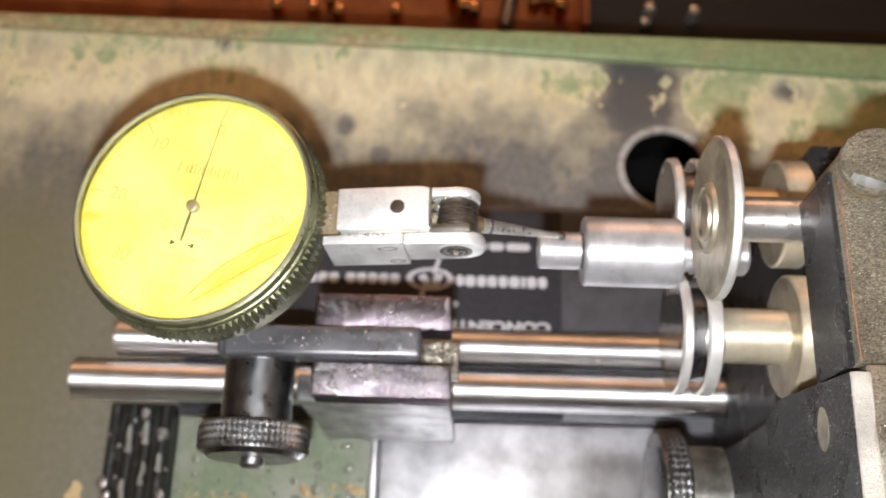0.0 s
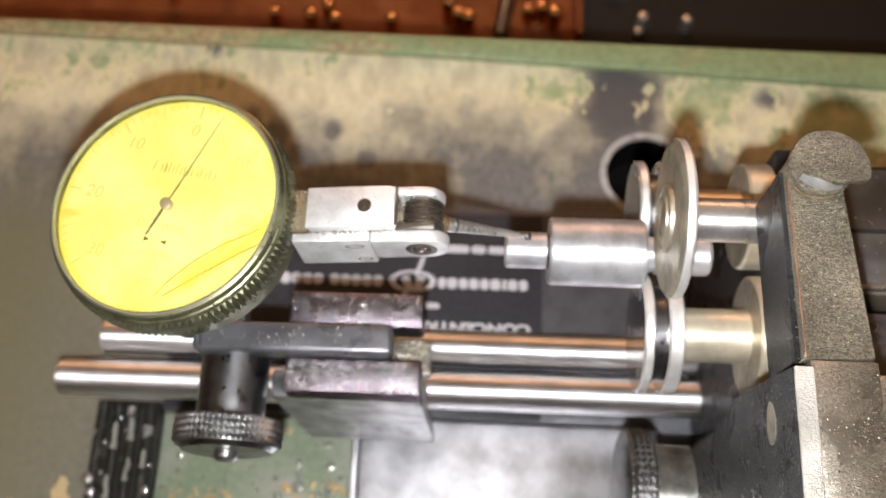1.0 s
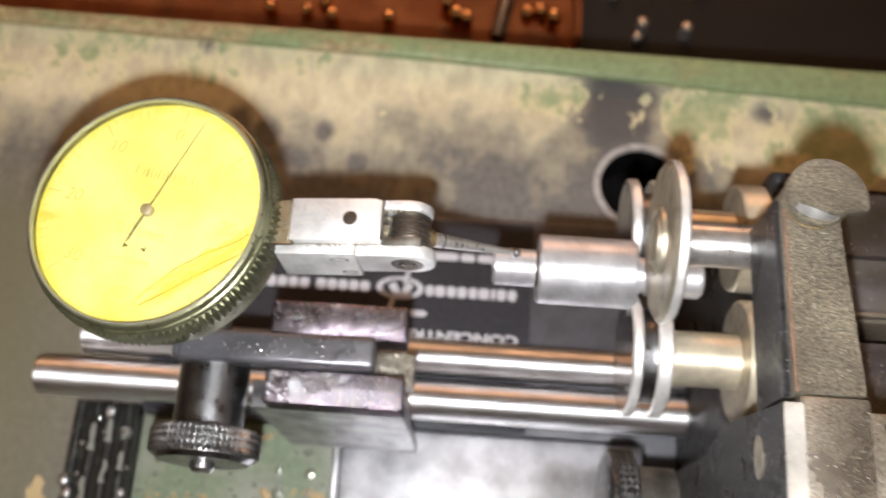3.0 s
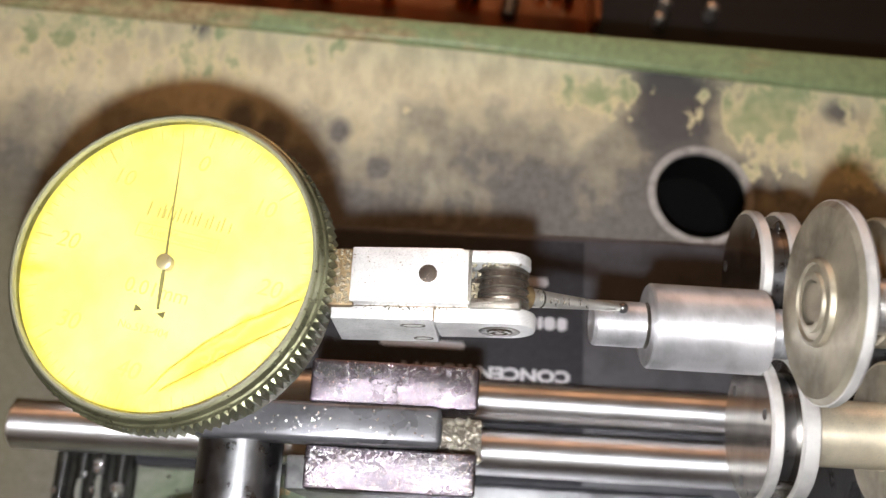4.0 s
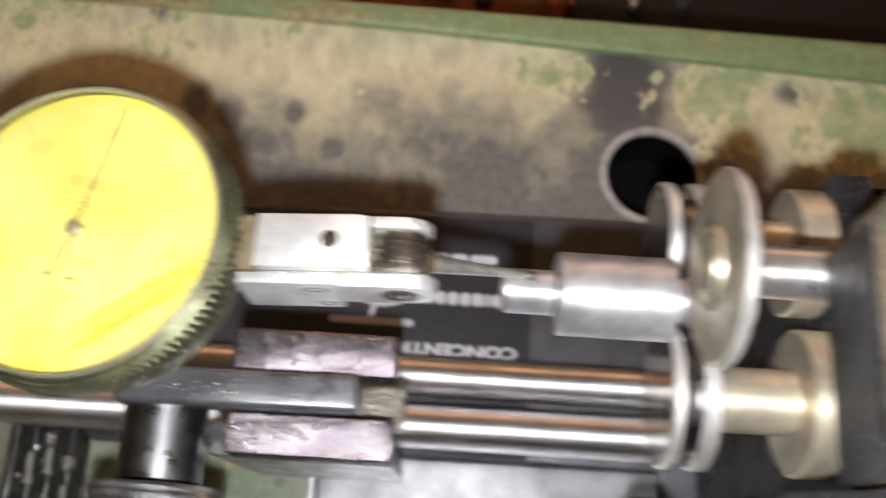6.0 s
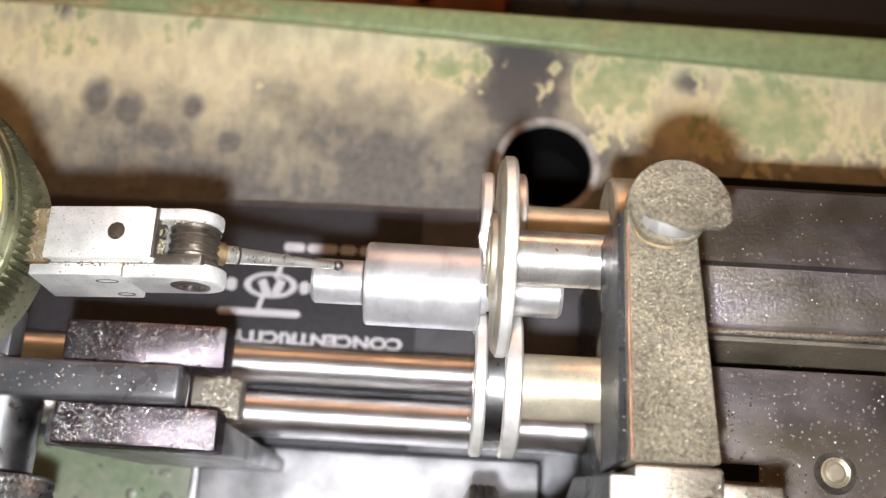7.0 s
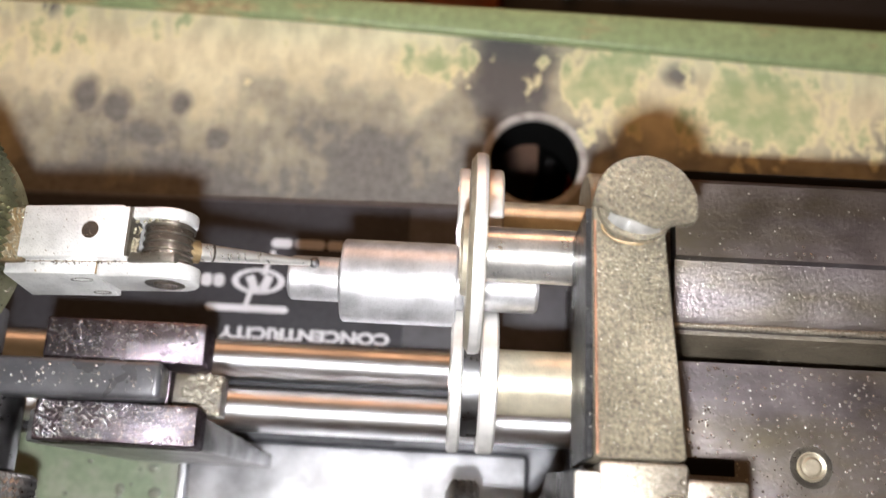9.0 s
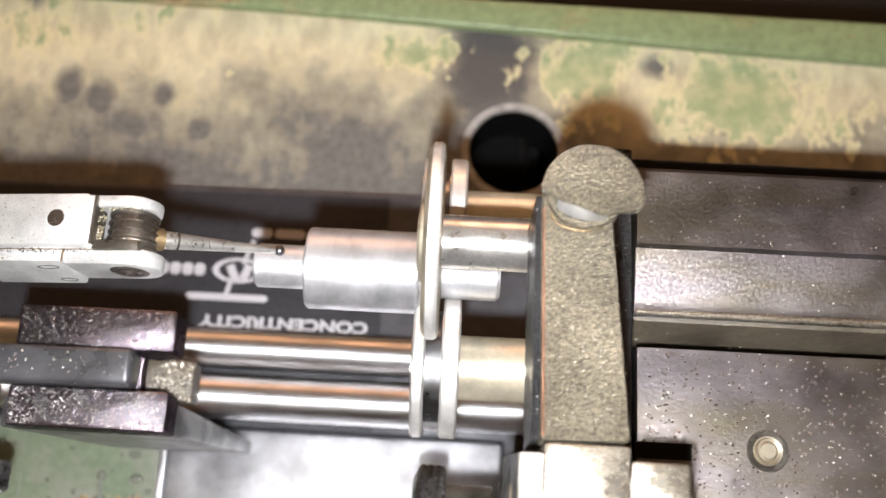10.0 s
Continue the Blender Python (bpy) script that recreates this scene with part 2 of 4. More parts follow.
def table_material():
    """Old machine table: green top coat and cream undercoat worn down to dark grey iron."""
    m, nd, ln, b = material("worn_cream_and_green_paint", (0.5, 0.45, 0.3), 0.55)
    tc = nd.new("ShaderNodeTexCoord")
    sep = nd.new("ShaderNodeSeparateXYZ")
    ln.new(tc.outputs["Object"], sep.inputs[0])
    X, Y = (math_node(nd, ln, "MULTIPLY", sep.outputs[i], 1000.0) for i in (0, 1))
    v = coords(nd, ln, (1, 1, 1))
    n1, n2, n3 = grain(nd, ln, v, 55, 6, 0.62), grain(nd, ln, coords(nd, ln, (1.4, 0.7, 1)), 130, 5, 0.6), grain(nd, ln, v, 480, 5, 0.7)

    def blob(cx, cy, rx, ry):
        a = math_node(nd, ln, "DIVIDE", math_node(nd, ln, "SUBTRACT", X, cx), rx)
        c = math_node(nd, ln, "DIVIDE", math_node(nd, ln, "SUBTRACT", Y, cy), ry)
        r2 = math_node(nd, ln, "ADD", math_node(nd, ln, "MULTIPLY", a, a), math_node(nd, ln, "MULTIPLY", c, c))
        return math_node(nd, ln, "SUBTRACT", 1.0, math_node(nd, ln, "SQRT", r2))

    # bare iron: a scuffed band along the base, a tongue up to the lip and the worn left end
    band = math_node(nd, ln, "DIVIDE", math_node(nd, ln, "SUBTRACT", 121.0, Y), 16.0)
    tongue = math_node(nd, ln, "MULTIPLY", blob(46, 126, 17, 28), 2.0)
    left = math_node(nd, ln, "DIVIDE", math_node(nd, ln, "SUBTRACT", -74.0, X), 26.0)
    spots = blob(-51, 119.3, 4.5, 6)
    for spot in ((-43, 116.5, 5, 5.5), (-28.4, 118, 4, 4), (-34, 110.3, 9, 6), (-19.2, 109.7, 5, 5), (-62.7, 142.3, 3.5, 5), (84.5, 131, 5, 4), (99, 117.5, 7, 4)):
        spots = math_node(nd, ln, "MAXIMUM", spots, blob(*spot))
    bare = math_node(nd, ln, "MAXIMUM", math_node(nd, ln, "MAXIMUM", band, tongue), math_node(nd, ln, "MAXIMUM", math_node(nd, ln, "MINIMUM", left, band), math_node(nd, ln, "MULTIPLY", spots, 2.0)))
    wob = math_node(nd, ln, "MULTIPLY", math_node(nd, ln, "SUBTRACT", n1, 0.5), 3.2)
    wob2 = math_node(nd, ln, "MULTIPLY", math_node(nd, ln, "SUBTRACT", n2, 0.5), 2.4)
    bare = math_node(nd, ln, "MAXIMUM", bare, math_node(nd, ln, "MULTIPLY", blob(50, 108, 36, 18), 2.0))
    bare = math_node(nd, ln, "MAXIMUM", bare, math_node(nd, ln, "MULTIPLY", blob(18, 109, 46, 18), 1.5))
    bare = math_node(nd, ln, "ADD", math_node(nd, ln, "ADD", bare, wob), wob2)
    iron = ramp(nd, ln, n3, [(0.3, (0.075, 0.072, 0.071)), (0.7, (0.175, 0.168, 0.164))])
    cream = ramp(nd, ln, n2, [(0.28, (0.48, 0.42, 0.27)), (0.60, (0.76, 0.69, 0.47))])
    shift = math_node(nd, ln, "ADD", math_node(nd, ln, "MULTIPLY", bare, 0.5), 0.25)
    fac = ramp(nd, ln, shift, [(0.12, grey(0.0)), (0.45, grey(0.55)), (0.85, grey(0.95))])
    col = mix(nd, ln, fac, cream, iron)
    edge = math_node(nd, ln, "MAXIMUM", blob(46, 130, 12, 17), blob(74, 141.5, 36, 5))
    smear = ramp(nd, ln, math_node(nd, ln, "ADD", edge, math_node(nd, ln, "MULTIPLY", wob, 0.35)), [(0.1, grey(0.0)), (0.5, grey(0.85))])
    col = mix(nd, ln, smear, col, (0.085, 0.08, 0.08))
    # green top coat left in patches
    g1 = math_node(nd, ln, "MAXIMUM", blob(69, 129, 13, 12), blob(28, 131, 11, 6))
    g2 = math_node(nd, ln, "MAXIMUM", blob(104, 123.5, 24, 13), math_node(nd, ln, "MULTIPLY", blob(-82, 138, 38, 8), 0.42))
    gsum = math_node(nd, ln, "ADD", math_node(nd, ln, "MAXIMUM", g1, g2), math_node(nd, ln, "ADD", math_node(nd, ln, "MULTIPLY", wob, 0.55), math_node(nd, ln, "ADD", math_node(nd, ln, "MULTIPLY", wob2, 1.25), math_node(nd, ln, "MULTIPLY", math_node(nd, ln, "SUBTRACT", n3, 0.5), 0.8))))
    fringe = ramp(nd, ln, gsum, [(0.0, grey(0.0)), (0.14, grey(0.9))])
    col = mix(nd, ln, fringe, col, (0.74, 0.66, 0.40))
    thin = ramp(nd, ln, grain(nd, ln, v, 210, 4, 0.6), [(0.36, grey(0.45)), (0.6, grey(0.95))])
    gfac = math_node(nd, ln, "MULTIPLY", ramp(nd, ln, gsum, [(0.16, grey(0.0)), (0.42, grey(0.9))]), thin)
    col = mix(nd, ln, gfac, col, (0.27, 0.345, 0.175))
    # darker olive tone over the left half of the table, growing towards the front
    olive_tone = ramp(nd, ln, math_node(nd, ln, "DIVIDE", math_node(nd, ln, "SUBTRACT", -56.0, X), 48.0), [(0.0, grey(0.0)), (1.0, grey(0.8))])
    low = ramp(nd, ln, math_node(nd, ln, "DIVIDE", math_node(nd, ln, "SUBTRACT", 116.0, Y), 30.0), [(0.0, grey(0.0)), (1.0, grey(1.0))])
    col = mix(nd, ln, math_node(nd, ln, "MULTIPLY", olive_tone, low), col, (0.17, 0.16, 0.085))
    # tan primer chips at the front end
    tan = math_node(nd, ln, "ADD", math_node(nd, ln, "MAXIMUM", blob(-84, 23, 3, 6), blob(-95, 20, 5, 3)), math_node(nd, ln, "ADD", wob2, wob))
    col = mix(nd, ln, ramp(nd, ln, tan, [(0.35, grey(0.0)), (0.5, grey(1.0))]), col, (0.5, 0.38, 0.2))
    # rusty specks
    speck = ramp(nd, ln, n3, [(0.70, grey(0.0)), (0.78, grey(0.5))])
    col = mix(nd, ln, speck, col, (0.2, 0.12, 0.05))
    ln.new(col, b.inputs["Base Color"])
    ln.new(ramp(nd, ln, n2, [(0.3, grey(0.42)), (0.7, grey(0.66))]), b.inputs["Roughness"])
    bump(nd, ln, b, math_node(nd, ln, "ADD", n3, math_node(nd, ln, "MULTIPLY", bare, -0.3)), 0.35, 0.0004)
    return m


def paint(name, base, worn, rough, scale=90, lo=0.6, hi=0.72):
    m, nd, ln, b = material(name, base, rough)
    v = coords(nd, ln, (1, 1, 1))
    n1, n2 = grain(nd, ln, v, scale, 6, 0.65), grain(nd, ln, v, 600, 4)
    col = ramp(nd, ln, n2, [(0.3, tuple(c * 0.8 for c in base)), (0.7, tuple(c * 1.15 for c in base))])
    ln.new(mix(nd, ln, ramp(nd, ln, n1, [(lo, grey(0.0)), (hi, grey(1.0))]), col, worn), b.inputs["Base Color"])
    bump(nd, ln, b, n1, 0.25, 0.0005)
    return m


HOLERIM = paint("scraped_iron_ring", (0.42, 0.40, 0.38), (0.26, 0.24, 0.22), 0.4, 260, 0.5, 0.62)
FACE, CRYSTAL, TABLE = dial_face_material(), crystal_material(), table_material()


def lip_material():
    m, nd, ln, b = material("chipped_green_enamel", (0.25, 0.31, 0.155), 0.42)
    tc, sep = nd.new("ShaderNodeTexCoord"), nd.new("ShaderNodeSeparateXYZ")
    ln.new(tc.outputs["Object"], sep.inputs[0])
    v = coords(nd, ln, (0.5, 1.6, 1))
    n1, n2 = grain(nd, ln, v, 90, 6, 0.65), grain(nd, ln, coords(nd, ln, (1, 1, 1)), 500, 4)
    along = math_node(nd, ln, "MULTIPLY", sep.outputs[0], -2.4)
    worn = math_node(nd, ln, "ADD", n1, math_node(nd, ln, "MINIMUM", math_node(nd, ln, "MAXIMUM", along, -0.015), 0.16))
    col = ramp(nd, ln, n2, [(0.3, (0.20, 0.25, 0.125)), (0.7, (0.29, 0.36, 0.18))])
    rust = ramp(nd, ln, n2, [(0.35, (0.30, 0.21, 0.11)), (0.65, (0.5, 0.4, 0.22))])
    ln.new(mix(nd, ln, ramp(nd, ln, worn, [(0.55, grey(0.0)), (0.66, grey(0.9))]), col, rust), b.inputs["Base Color"])
    bump(nd, ln, b, n1, 0.3, 0.0005)
    return m


LIP = lip_material()
GREENBOX = paint("oily_green_enamel", (0.20, 0.24, 0.165), (0.30, 0.30, 0.25), 0.3, 70, 0.48, 0.66)
PLATE = paint("black_satin_plate", (0.035, 0.035, 0.04), (0.042, 0.041, 0.048), 0.45, 60, 0.5, 0.8)
PLATE.node_tree.nodes["Principled BSDF"].inputs["Specular IOR Level"].default_value = 0.18
GREYPLATE = metal("dark_machined_plate", (0.058, 0.058, 0.066), 0.46, 0.3, (1, 1, 1), 200, 0.06, 0.1)
BARE = metal("bare_brushed_plate", (0.86, 0.86, 0.89), 0.43, 0.2, (1, 1, 1), 40, 0.01, 1.0)
RIBS = paint("black_oily_rubber", (0.02, 0.02, 0.018), (0.05, 0.05, 0.04), 0.25, 200, 0.55, 0.7)
FLOOR = paint("dark_oily_concrete", (0.008, 0.006, 0.006), (0.014, 0.009, 0.008), 0.6, 8, 0.5, 0.7)
BRICKY = paint("brown_board", (0.2, 0.12, 0.07), (0.12, 0.07, 0.04), 0.7, 60, 0.5, 0.7)
# Red-brown colour stands in for the warm glow behind the table.
GLOWBROWN = paint("glow_brown_sheet", (0.23, 0.06, 0.016), (0.34, 0.11, 0.035), 0.35, 40, 0.45, 0.65)
BROWNBOARD = paint("tan_brown_fibre_board", (0.12, 0.06, 0.036), (0.07, 0.035, 0.02), 0.7, 90, 0.45, 0.65)
REDCAP, *_ = material("red_plastic", (0.62, 0.015, 0.012), 0.3)
COPPERLINE = metal("dull_copper", (0.30, 0.15, 0.09), 0.45, 0.5, (1, 1, 1), 1500, 0.3, 0.5)
COPPER = metal("copper_chips", (0.85, 0.5, 0.25), 0.16, 0.2, (1, 1, 1), 300, 0.1)


# ---- building helpers ----
def link(name, bm, mat, parent=None, label="", smooth=35):
    for vert in bm.verts:
        vert.co *= MM
    bmesh.ops.recalc_face_normals(bm, faces=bm.faces)
    me = bpy.data.meshes.new(name)
    bm.to_mesh(me)
    bm.free()
    for p in me.polygons:
        p.use_smooth = True
    me.set_sharp_from_angle(angle=radians(smooth))
    me.materials.append(mat)
    ob = new(name, me)
    if parent is not None:
        ob.parent = parent
    if label:
        ob["label"] = label
    return ob


part = link


def thing(name, m, label, category, group="", kind=""):
    ob = new(name)
    ob.empty_display_size = 0.005
    ob.matrix_world = m
    return tagged(ob, label, category, group, kind)


def at(x, y, z, rx=0, ry=0, rz=0):
    return pose(x * MM, y * MM, z * MM, rx, ry, rz)


def shape():
    return bmesh.new()


def add(bm, other):
    me = bpy.data.meshes.new("tmp")
    other.to_mesh(me)
    other.free()
    bm.from_mesh(me)
    bpy.data.meshes.remove(me)
    return bm


def moved(bm, x=0, y=0, z=0, rx=0, ry=0, rz=0):
    bmesh.ops.transform(bm, matrix=pose(x, y, z, rx, ry, rz), verts=bm.verts)
    return bm


def box(x0, x1, y0, y1, z0, z1, bev=0.3, seg=2):
    bm = shape()
    bmesh.ops.create_cube(bm, size=1)
    for v in bm.verts:
        v.co = Vector(((x0 + x1) / 2 + v.co.x * (x1 - x0), (y0 + y1) / 2 + v.co.y * (y1 - y0), (z0 + z1) / 2 + v.co.z * (z1 - z0)))
    if bev:
        bmesh.ops.bevel(bm, geom=list(bm.edges), offset=bev, segments=seg, affect="EDGES", profile=0.5)
    return bm


def prism(outline, z0, z1, bev=0.3, seg=2):
    """A plate with a straight-sided outline in x and y."""
    bm = shape()
    vs = [bm.verts.new((x, y, z0)) for x, y in outline]
    f = bm.faces.new(vs)
    up = bmesh.ops.extrude_face_region(bm, geom=[f])
    for v in (g for g in up["geom"] if isinstance(g, bmesh.types.BMVert)):
        v.co.z = z1
    if bev:
        bmesh.ops.bevel(bm, geom=list(bm.edges), offset=bev, segments=seg, affect="EDGES", profile=0.5)
    return bm


def lathe(profile, seg=64, axis="x"):
    """A turned body: profile of (along, radius), about an axis through the origin."""
    bm = shape()
    rings = []
    for a, r in profile:
        if r <= 1e-6:
            rings.append([bm.verts.new((0, 0, a))])
        else:
            rings.append([bm.verts.new((r * math.cos(2 * math.pi * k / seg), r * math.sin(2 * math.pi * k / seg), a)) for k in range(seg)])
    for p, q in zip(rings, rings[1:]):
        for k in range(seg):
            n = (k + 1) % seg
            if len(p) == 1 and len(q) > 1:
                bm.faces.new((p[0], q[k], q[n]))
            elif len(q) == 1 and len(p) > 1:
                bm.faces.new((p[k], q[0], p[n]))
            elif len(p) > 1:
                bm.faces.new((p[k], q[k], q[n], p[n]))
    turn = {"x": (0, 90, 0), "y": (-90, 0, 0), "z": (0, 0, 0)}[axis]
    return moved(bm, rx=turn[0], ry=turn[1])


def knurled(length, r, seg, rows, depth, axis="x", twist=True):
    """A knurled rim: diamonds (twist) or straight scallops, with closed ends."""
    bm = shape()
    rings = []
    for j in range(rows + 1):
        a = length * j / rows
        ring = []
        for k in range(seg):
            if twist:
                d = depth * (0.5 if (k + j) % 2 else -0.5)
            else:
                d = depth * 0.5 * math.cos(math.pi * k)
            if j in (0, rows):
                d = -depth
            th = 2 * math.pi * k / seg
            ring.append(bm.verts.new(((r + d) * math.cos(th), (r + d) * math.sin(th), a)))
        rings.append(ring)
    for p, q in zip(rings, rings[1:]):
        for k in range(seg):
            n = (k + 1) % seg
            if (k % 2) == 0:
                bm.faces.new((p[k], p[n], q[n])), bm.faces.new((p[k], q[n], q[k]))
            else:
                bm.faces.new((p[k], p[n], q[k])), bm.faces.new((p[n], q[n], q[k]))
    bm.faces.new(rings[0][::-1])
    bm.faces.new(rings[-1])
    turn = {"x": (0, 90, 0), "y": (-90, 0, 0), "z": (0, 0, 0)}[axis]
    return moved(bm, rx=turn[0], ry=turn[1])


def tube(points, radii, seg=16):
    """A round bar through the points, with a radius at each."""
    bm = shape()
    rings = []
    for k, (p, r) in enumerate(zip(points, radii)):
        p = Vector(p)
        d = (Vector(points[min(k + 1, len(points) - 1)]) - Vector(points[max(k - 1, 0)])).normalized()
        m = d.to_track_quat("Z", "Y").to_matrix()
        rings.append([bm.verts.new(p + m @ Vector((r * math.cos(2 * math.pi * j / seg), r * math.sin(2 * math.pi * j / seg), 0))) for j in range(seg)])
    for p, q in zip(rings, rings[1:]):
        for j in range(seg):
            n = (j + 1) % seg
            bm.faces.new((p[j], p[n], q[n], q[j]))
    bm.faces.new(rings[0][::-1])
    bm.faces.new(rings[-1])
    return bm


def beads(name, mat, parent, areas, n, rmin, rmax, seed, flat=0.55, label=""):
    """Many small domes (oil beads, raised grains) on level faces: areas of (x0, x1, y0, y1, z) in the parent's millimetres."""
    rnd = np.random.RandomState(seed)
    seg = 7
    base = [(0, 0, 1.0)] + [(math.cos(e) * math.cos(2 * math.pi * k / seg), math.cos(e) * math.sin(2 * math.pi * k / seg), math.sin(e)) for e in (0.95, 0.4, -0.25) for k in range(seg)]
    base = np.array(base)
    tri = [(0, 1 + k, 1 + (k + 1) % seg) for k in range(seg)]
    for ring in (0, 1):
        a, c = 1 + ring * seg, 1 + (ring + 1) * seg
        for k in range(seg):
            q = (k + 1) % seg
            tri += [(a + k, c + k, c + q), (a + k, c + q, a + q)]
    tri = np.array(tri)
    size = np.array([(a[1] - a[0]) * (a[3] - a[2]) for a in areas])
    which = rnd.choice(len(areas), n, p=size / size.sum())
    ar = np.array(areas)[which]
    r = rmin + (rmax - rmin) * rnd.rand(n) ** 2.5
    at_ = np.stack([ar[:, 0] + (ar[:, 1] - ar[:, 0]) * rnd.rand(n), ar[:, 2] + (ar[:, 3] - ar[:, 2]) * rnd.rand(n), ar[:, 4]], 1)
    stretch = np.stack([r * (0.8 + 0.5 * rnd.rand(n)), r * (0.8 + 0.5 * rnd.rand(n)), r * flat], 1)
    v = (base[None] * stretch[:, None] + at_[:, None]).reshape(-1, 3) * MM
    f = (tri[None] + (np.arange(n) * len(base))[:, None, None]).reshape(-1, 3)
    me = bpy.data.meshes.new(name)
    me.from_pydata(v.tolist(), [], f.tolist())
    me.polygons.foreach_set("use_smooth", [True] * len(me.polygons))
    me.materials.append(mat)
    ob = new(name, me)
    ob.parent = parent
    return tagged(ob, label, kind="stuff")


def writing(name, text, size, mat, parent, x, y, z, rz=0, font_tilt=0.0, bold=0.0):
    """Raised print in the built-in font, as a mesh, centred at the place."""
    cu = bpy.data.curves.new(name, "FONT")
    cu.body, cu.size, cu.align_x, cu.align_y, cu.extrude, cu.shear = text, size * MM, "CENTER", "CENTER", 0.02 * MM, font_tilt
    cu.offset = bold * MM
    tmp = bpy.data.objects.new("tmp", cu)
    scene.collection.objects.link(tmp)
    bpy.context.view_layer.update()
    me = bpy.data.meshes.new_from_object(tmp.evaluated_get(bpy.context.evaluated_depsgraph_get()))
    bpy.data.objects.remove(tmp)
    me.name = name
    me.materials.clear()
    me.materials.append(mat)
    ob = new(name, me)
    ob.parent = parent
    ob.matrix_basis = at(x, y, z, 0, 0, rz)
    return ob


# ---- setting ----
def table():
    bm = shape()
    outer = [(-400, -260), (420, -260), (420, 139.2), (160, 143.6), (-400, 151.8)]
    hole = [(52.3 + 10.1 * math.cos(2 * math.pi * k / 64), 108.4 + 10.1 * math.sin(2 * math.pi * k / 64)) for k in range(64)]
    edges = []
    for loop in (outer, hole):
        vs = [bm.verts.new((x, y, 0)) for x, y in loop]
        edges += [bm.edges.new((a, c)) for a, c in zip(vs, vs[1:] + vs[:1])]
    bmesh.ops.triangle_fill(bm, use_beauty=True, edges=edges)
    up = bmesh.ops.extrude_face_region(bm, geom=list(bm.faces))
    for v in (g for g in up["geom"] if isinstance(g, bmesh.types.BMVert)):
        v.co.z = -14
    top = tagged(link("table_top", bm, TABLE), "worn machine table, cream and green paint over dark iron", "table", kind="structure")
    lip = prism([(-400, 151.6), (-400, 148.2), (-120, 143.4), (0, 139.8), (110, 134.4), (160, 132.5), (420, 122), (420, 139), (160, 143.4)], 0.02, 3.2, 1.0, 3)
    link("table_lip", lip, LIP, top, "raised green enamelled lip with chipped edges")
    ring = lathe([(-0.9, 10.05), (-0.15, 10.12), (0.05, 10.3), (0.07, 11.8), (-0.2, 12.1)], 64, "z")
    link("hole_rim", moved(ring, 52.3, 108.4, 0), HOLERIM, top, "bare metal rim of a drilled hole")
    # Black liner paints the darkness inside the hole onto its wall.
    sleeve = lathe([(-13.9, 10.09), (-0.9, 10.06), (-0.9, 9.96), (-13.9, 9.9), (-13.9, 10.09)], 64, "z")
    link("hole_wall", moved(sleeve, 52.3, 108.4, 0), SLOT, top, "hole wall painted black for the dark inside")
    return top


table()

floor = box(-1080, 1080, -1080, 1080, -760, -740, 0)
tagged(link("floor", floor, FLOOR), "dark oily workshop floor", "floor", kind="structure")
for nm, b in (("wall_north", (-1000, 1000, 1000, 1060, -740, 700)), ("wall_south", (-1000, 1000, -1060, -1000, -740, 700)),
              ("wall_east", (1000, 1060, -1060, 1060, -740, 700)), ("wall_west", (-1060, -1000, -1060, 1060, -740, 700))):
    tagged(link(nm, box(*b, 0), BRICKY), "dim brown workshop wall", "wall", kind="structure")


def table_leg(x, y):
    leg = thing("table_leg", at(x, y, -740), "dark iron leg under the machine table", "leg", "table legs")
    part("post", box(-25, 25, -25, 25, 12, 726, 2), PLATE, leg)
    part("foot", box(-45, 45, -45, 45, 0, 12, 1), PLATE, leg)


for lx, ly in ((-340, -200), (340, -200), (-340, 100), (340, 90)):
    table_leg(lx, ly)


shade = thing("bench_lamp_shade", bench_lamp.matrix_world, "dark sheet-metal shade of a wall-mounted bench lamp", "lamp")
part("reflector", box(-258, 258, -133, 133, 5, 30, 3), FLOOR, shade)
part("wall_arm", box(-18, 18, -18, 18, 29, 76, 2), GUN, shade, "short steel wall arm")

cabinet = thing("tool_cabinet", at(0, 440, -740), "low dark cabinet behind the table", "cabinet")
part("carcass", box(-480, 480, -240, 240, 0, 626, 3), FLOOR, cabinet)
part("cabinet_top", box(-490, 490, -246, 246, 626, 630, 0.5), FLOOR, cabinet)

# Tray added to carry the warm background glow in its colour.
tray = thing("parts_tray", at(-90, 262, -110), "copper-brown tray on the cabinet, coloured for the warm glow there", "tray")
part("tray_floor", box(-170, 138, -52, 70, 0, 1.5, 0.4), GLOWBROWN, tray)
part("tray_wall", box(-170, 138, 70, 72, 0, 22, 0.4), GLOWBROWN, tray)
part("tray_wall", box(136, 138, -52, 70, 1.5, 16, 0.4), GLOWBROWN, tray)


def slug(x, y, r, h, mat, label, base=-108.5):
    """A short upright turned blank with a rounded top."""
    t = thing("turned_slug", at(x, y, base), label, "slug", "slugs on the cabinet")
    part("blank", lathe([(0, 0), (0, r), (h - r * 0.7, r), (h - r * 0.25, r * 0.8), (h, r * 0.35), (h, 0)], 20, "z"), mat, t)


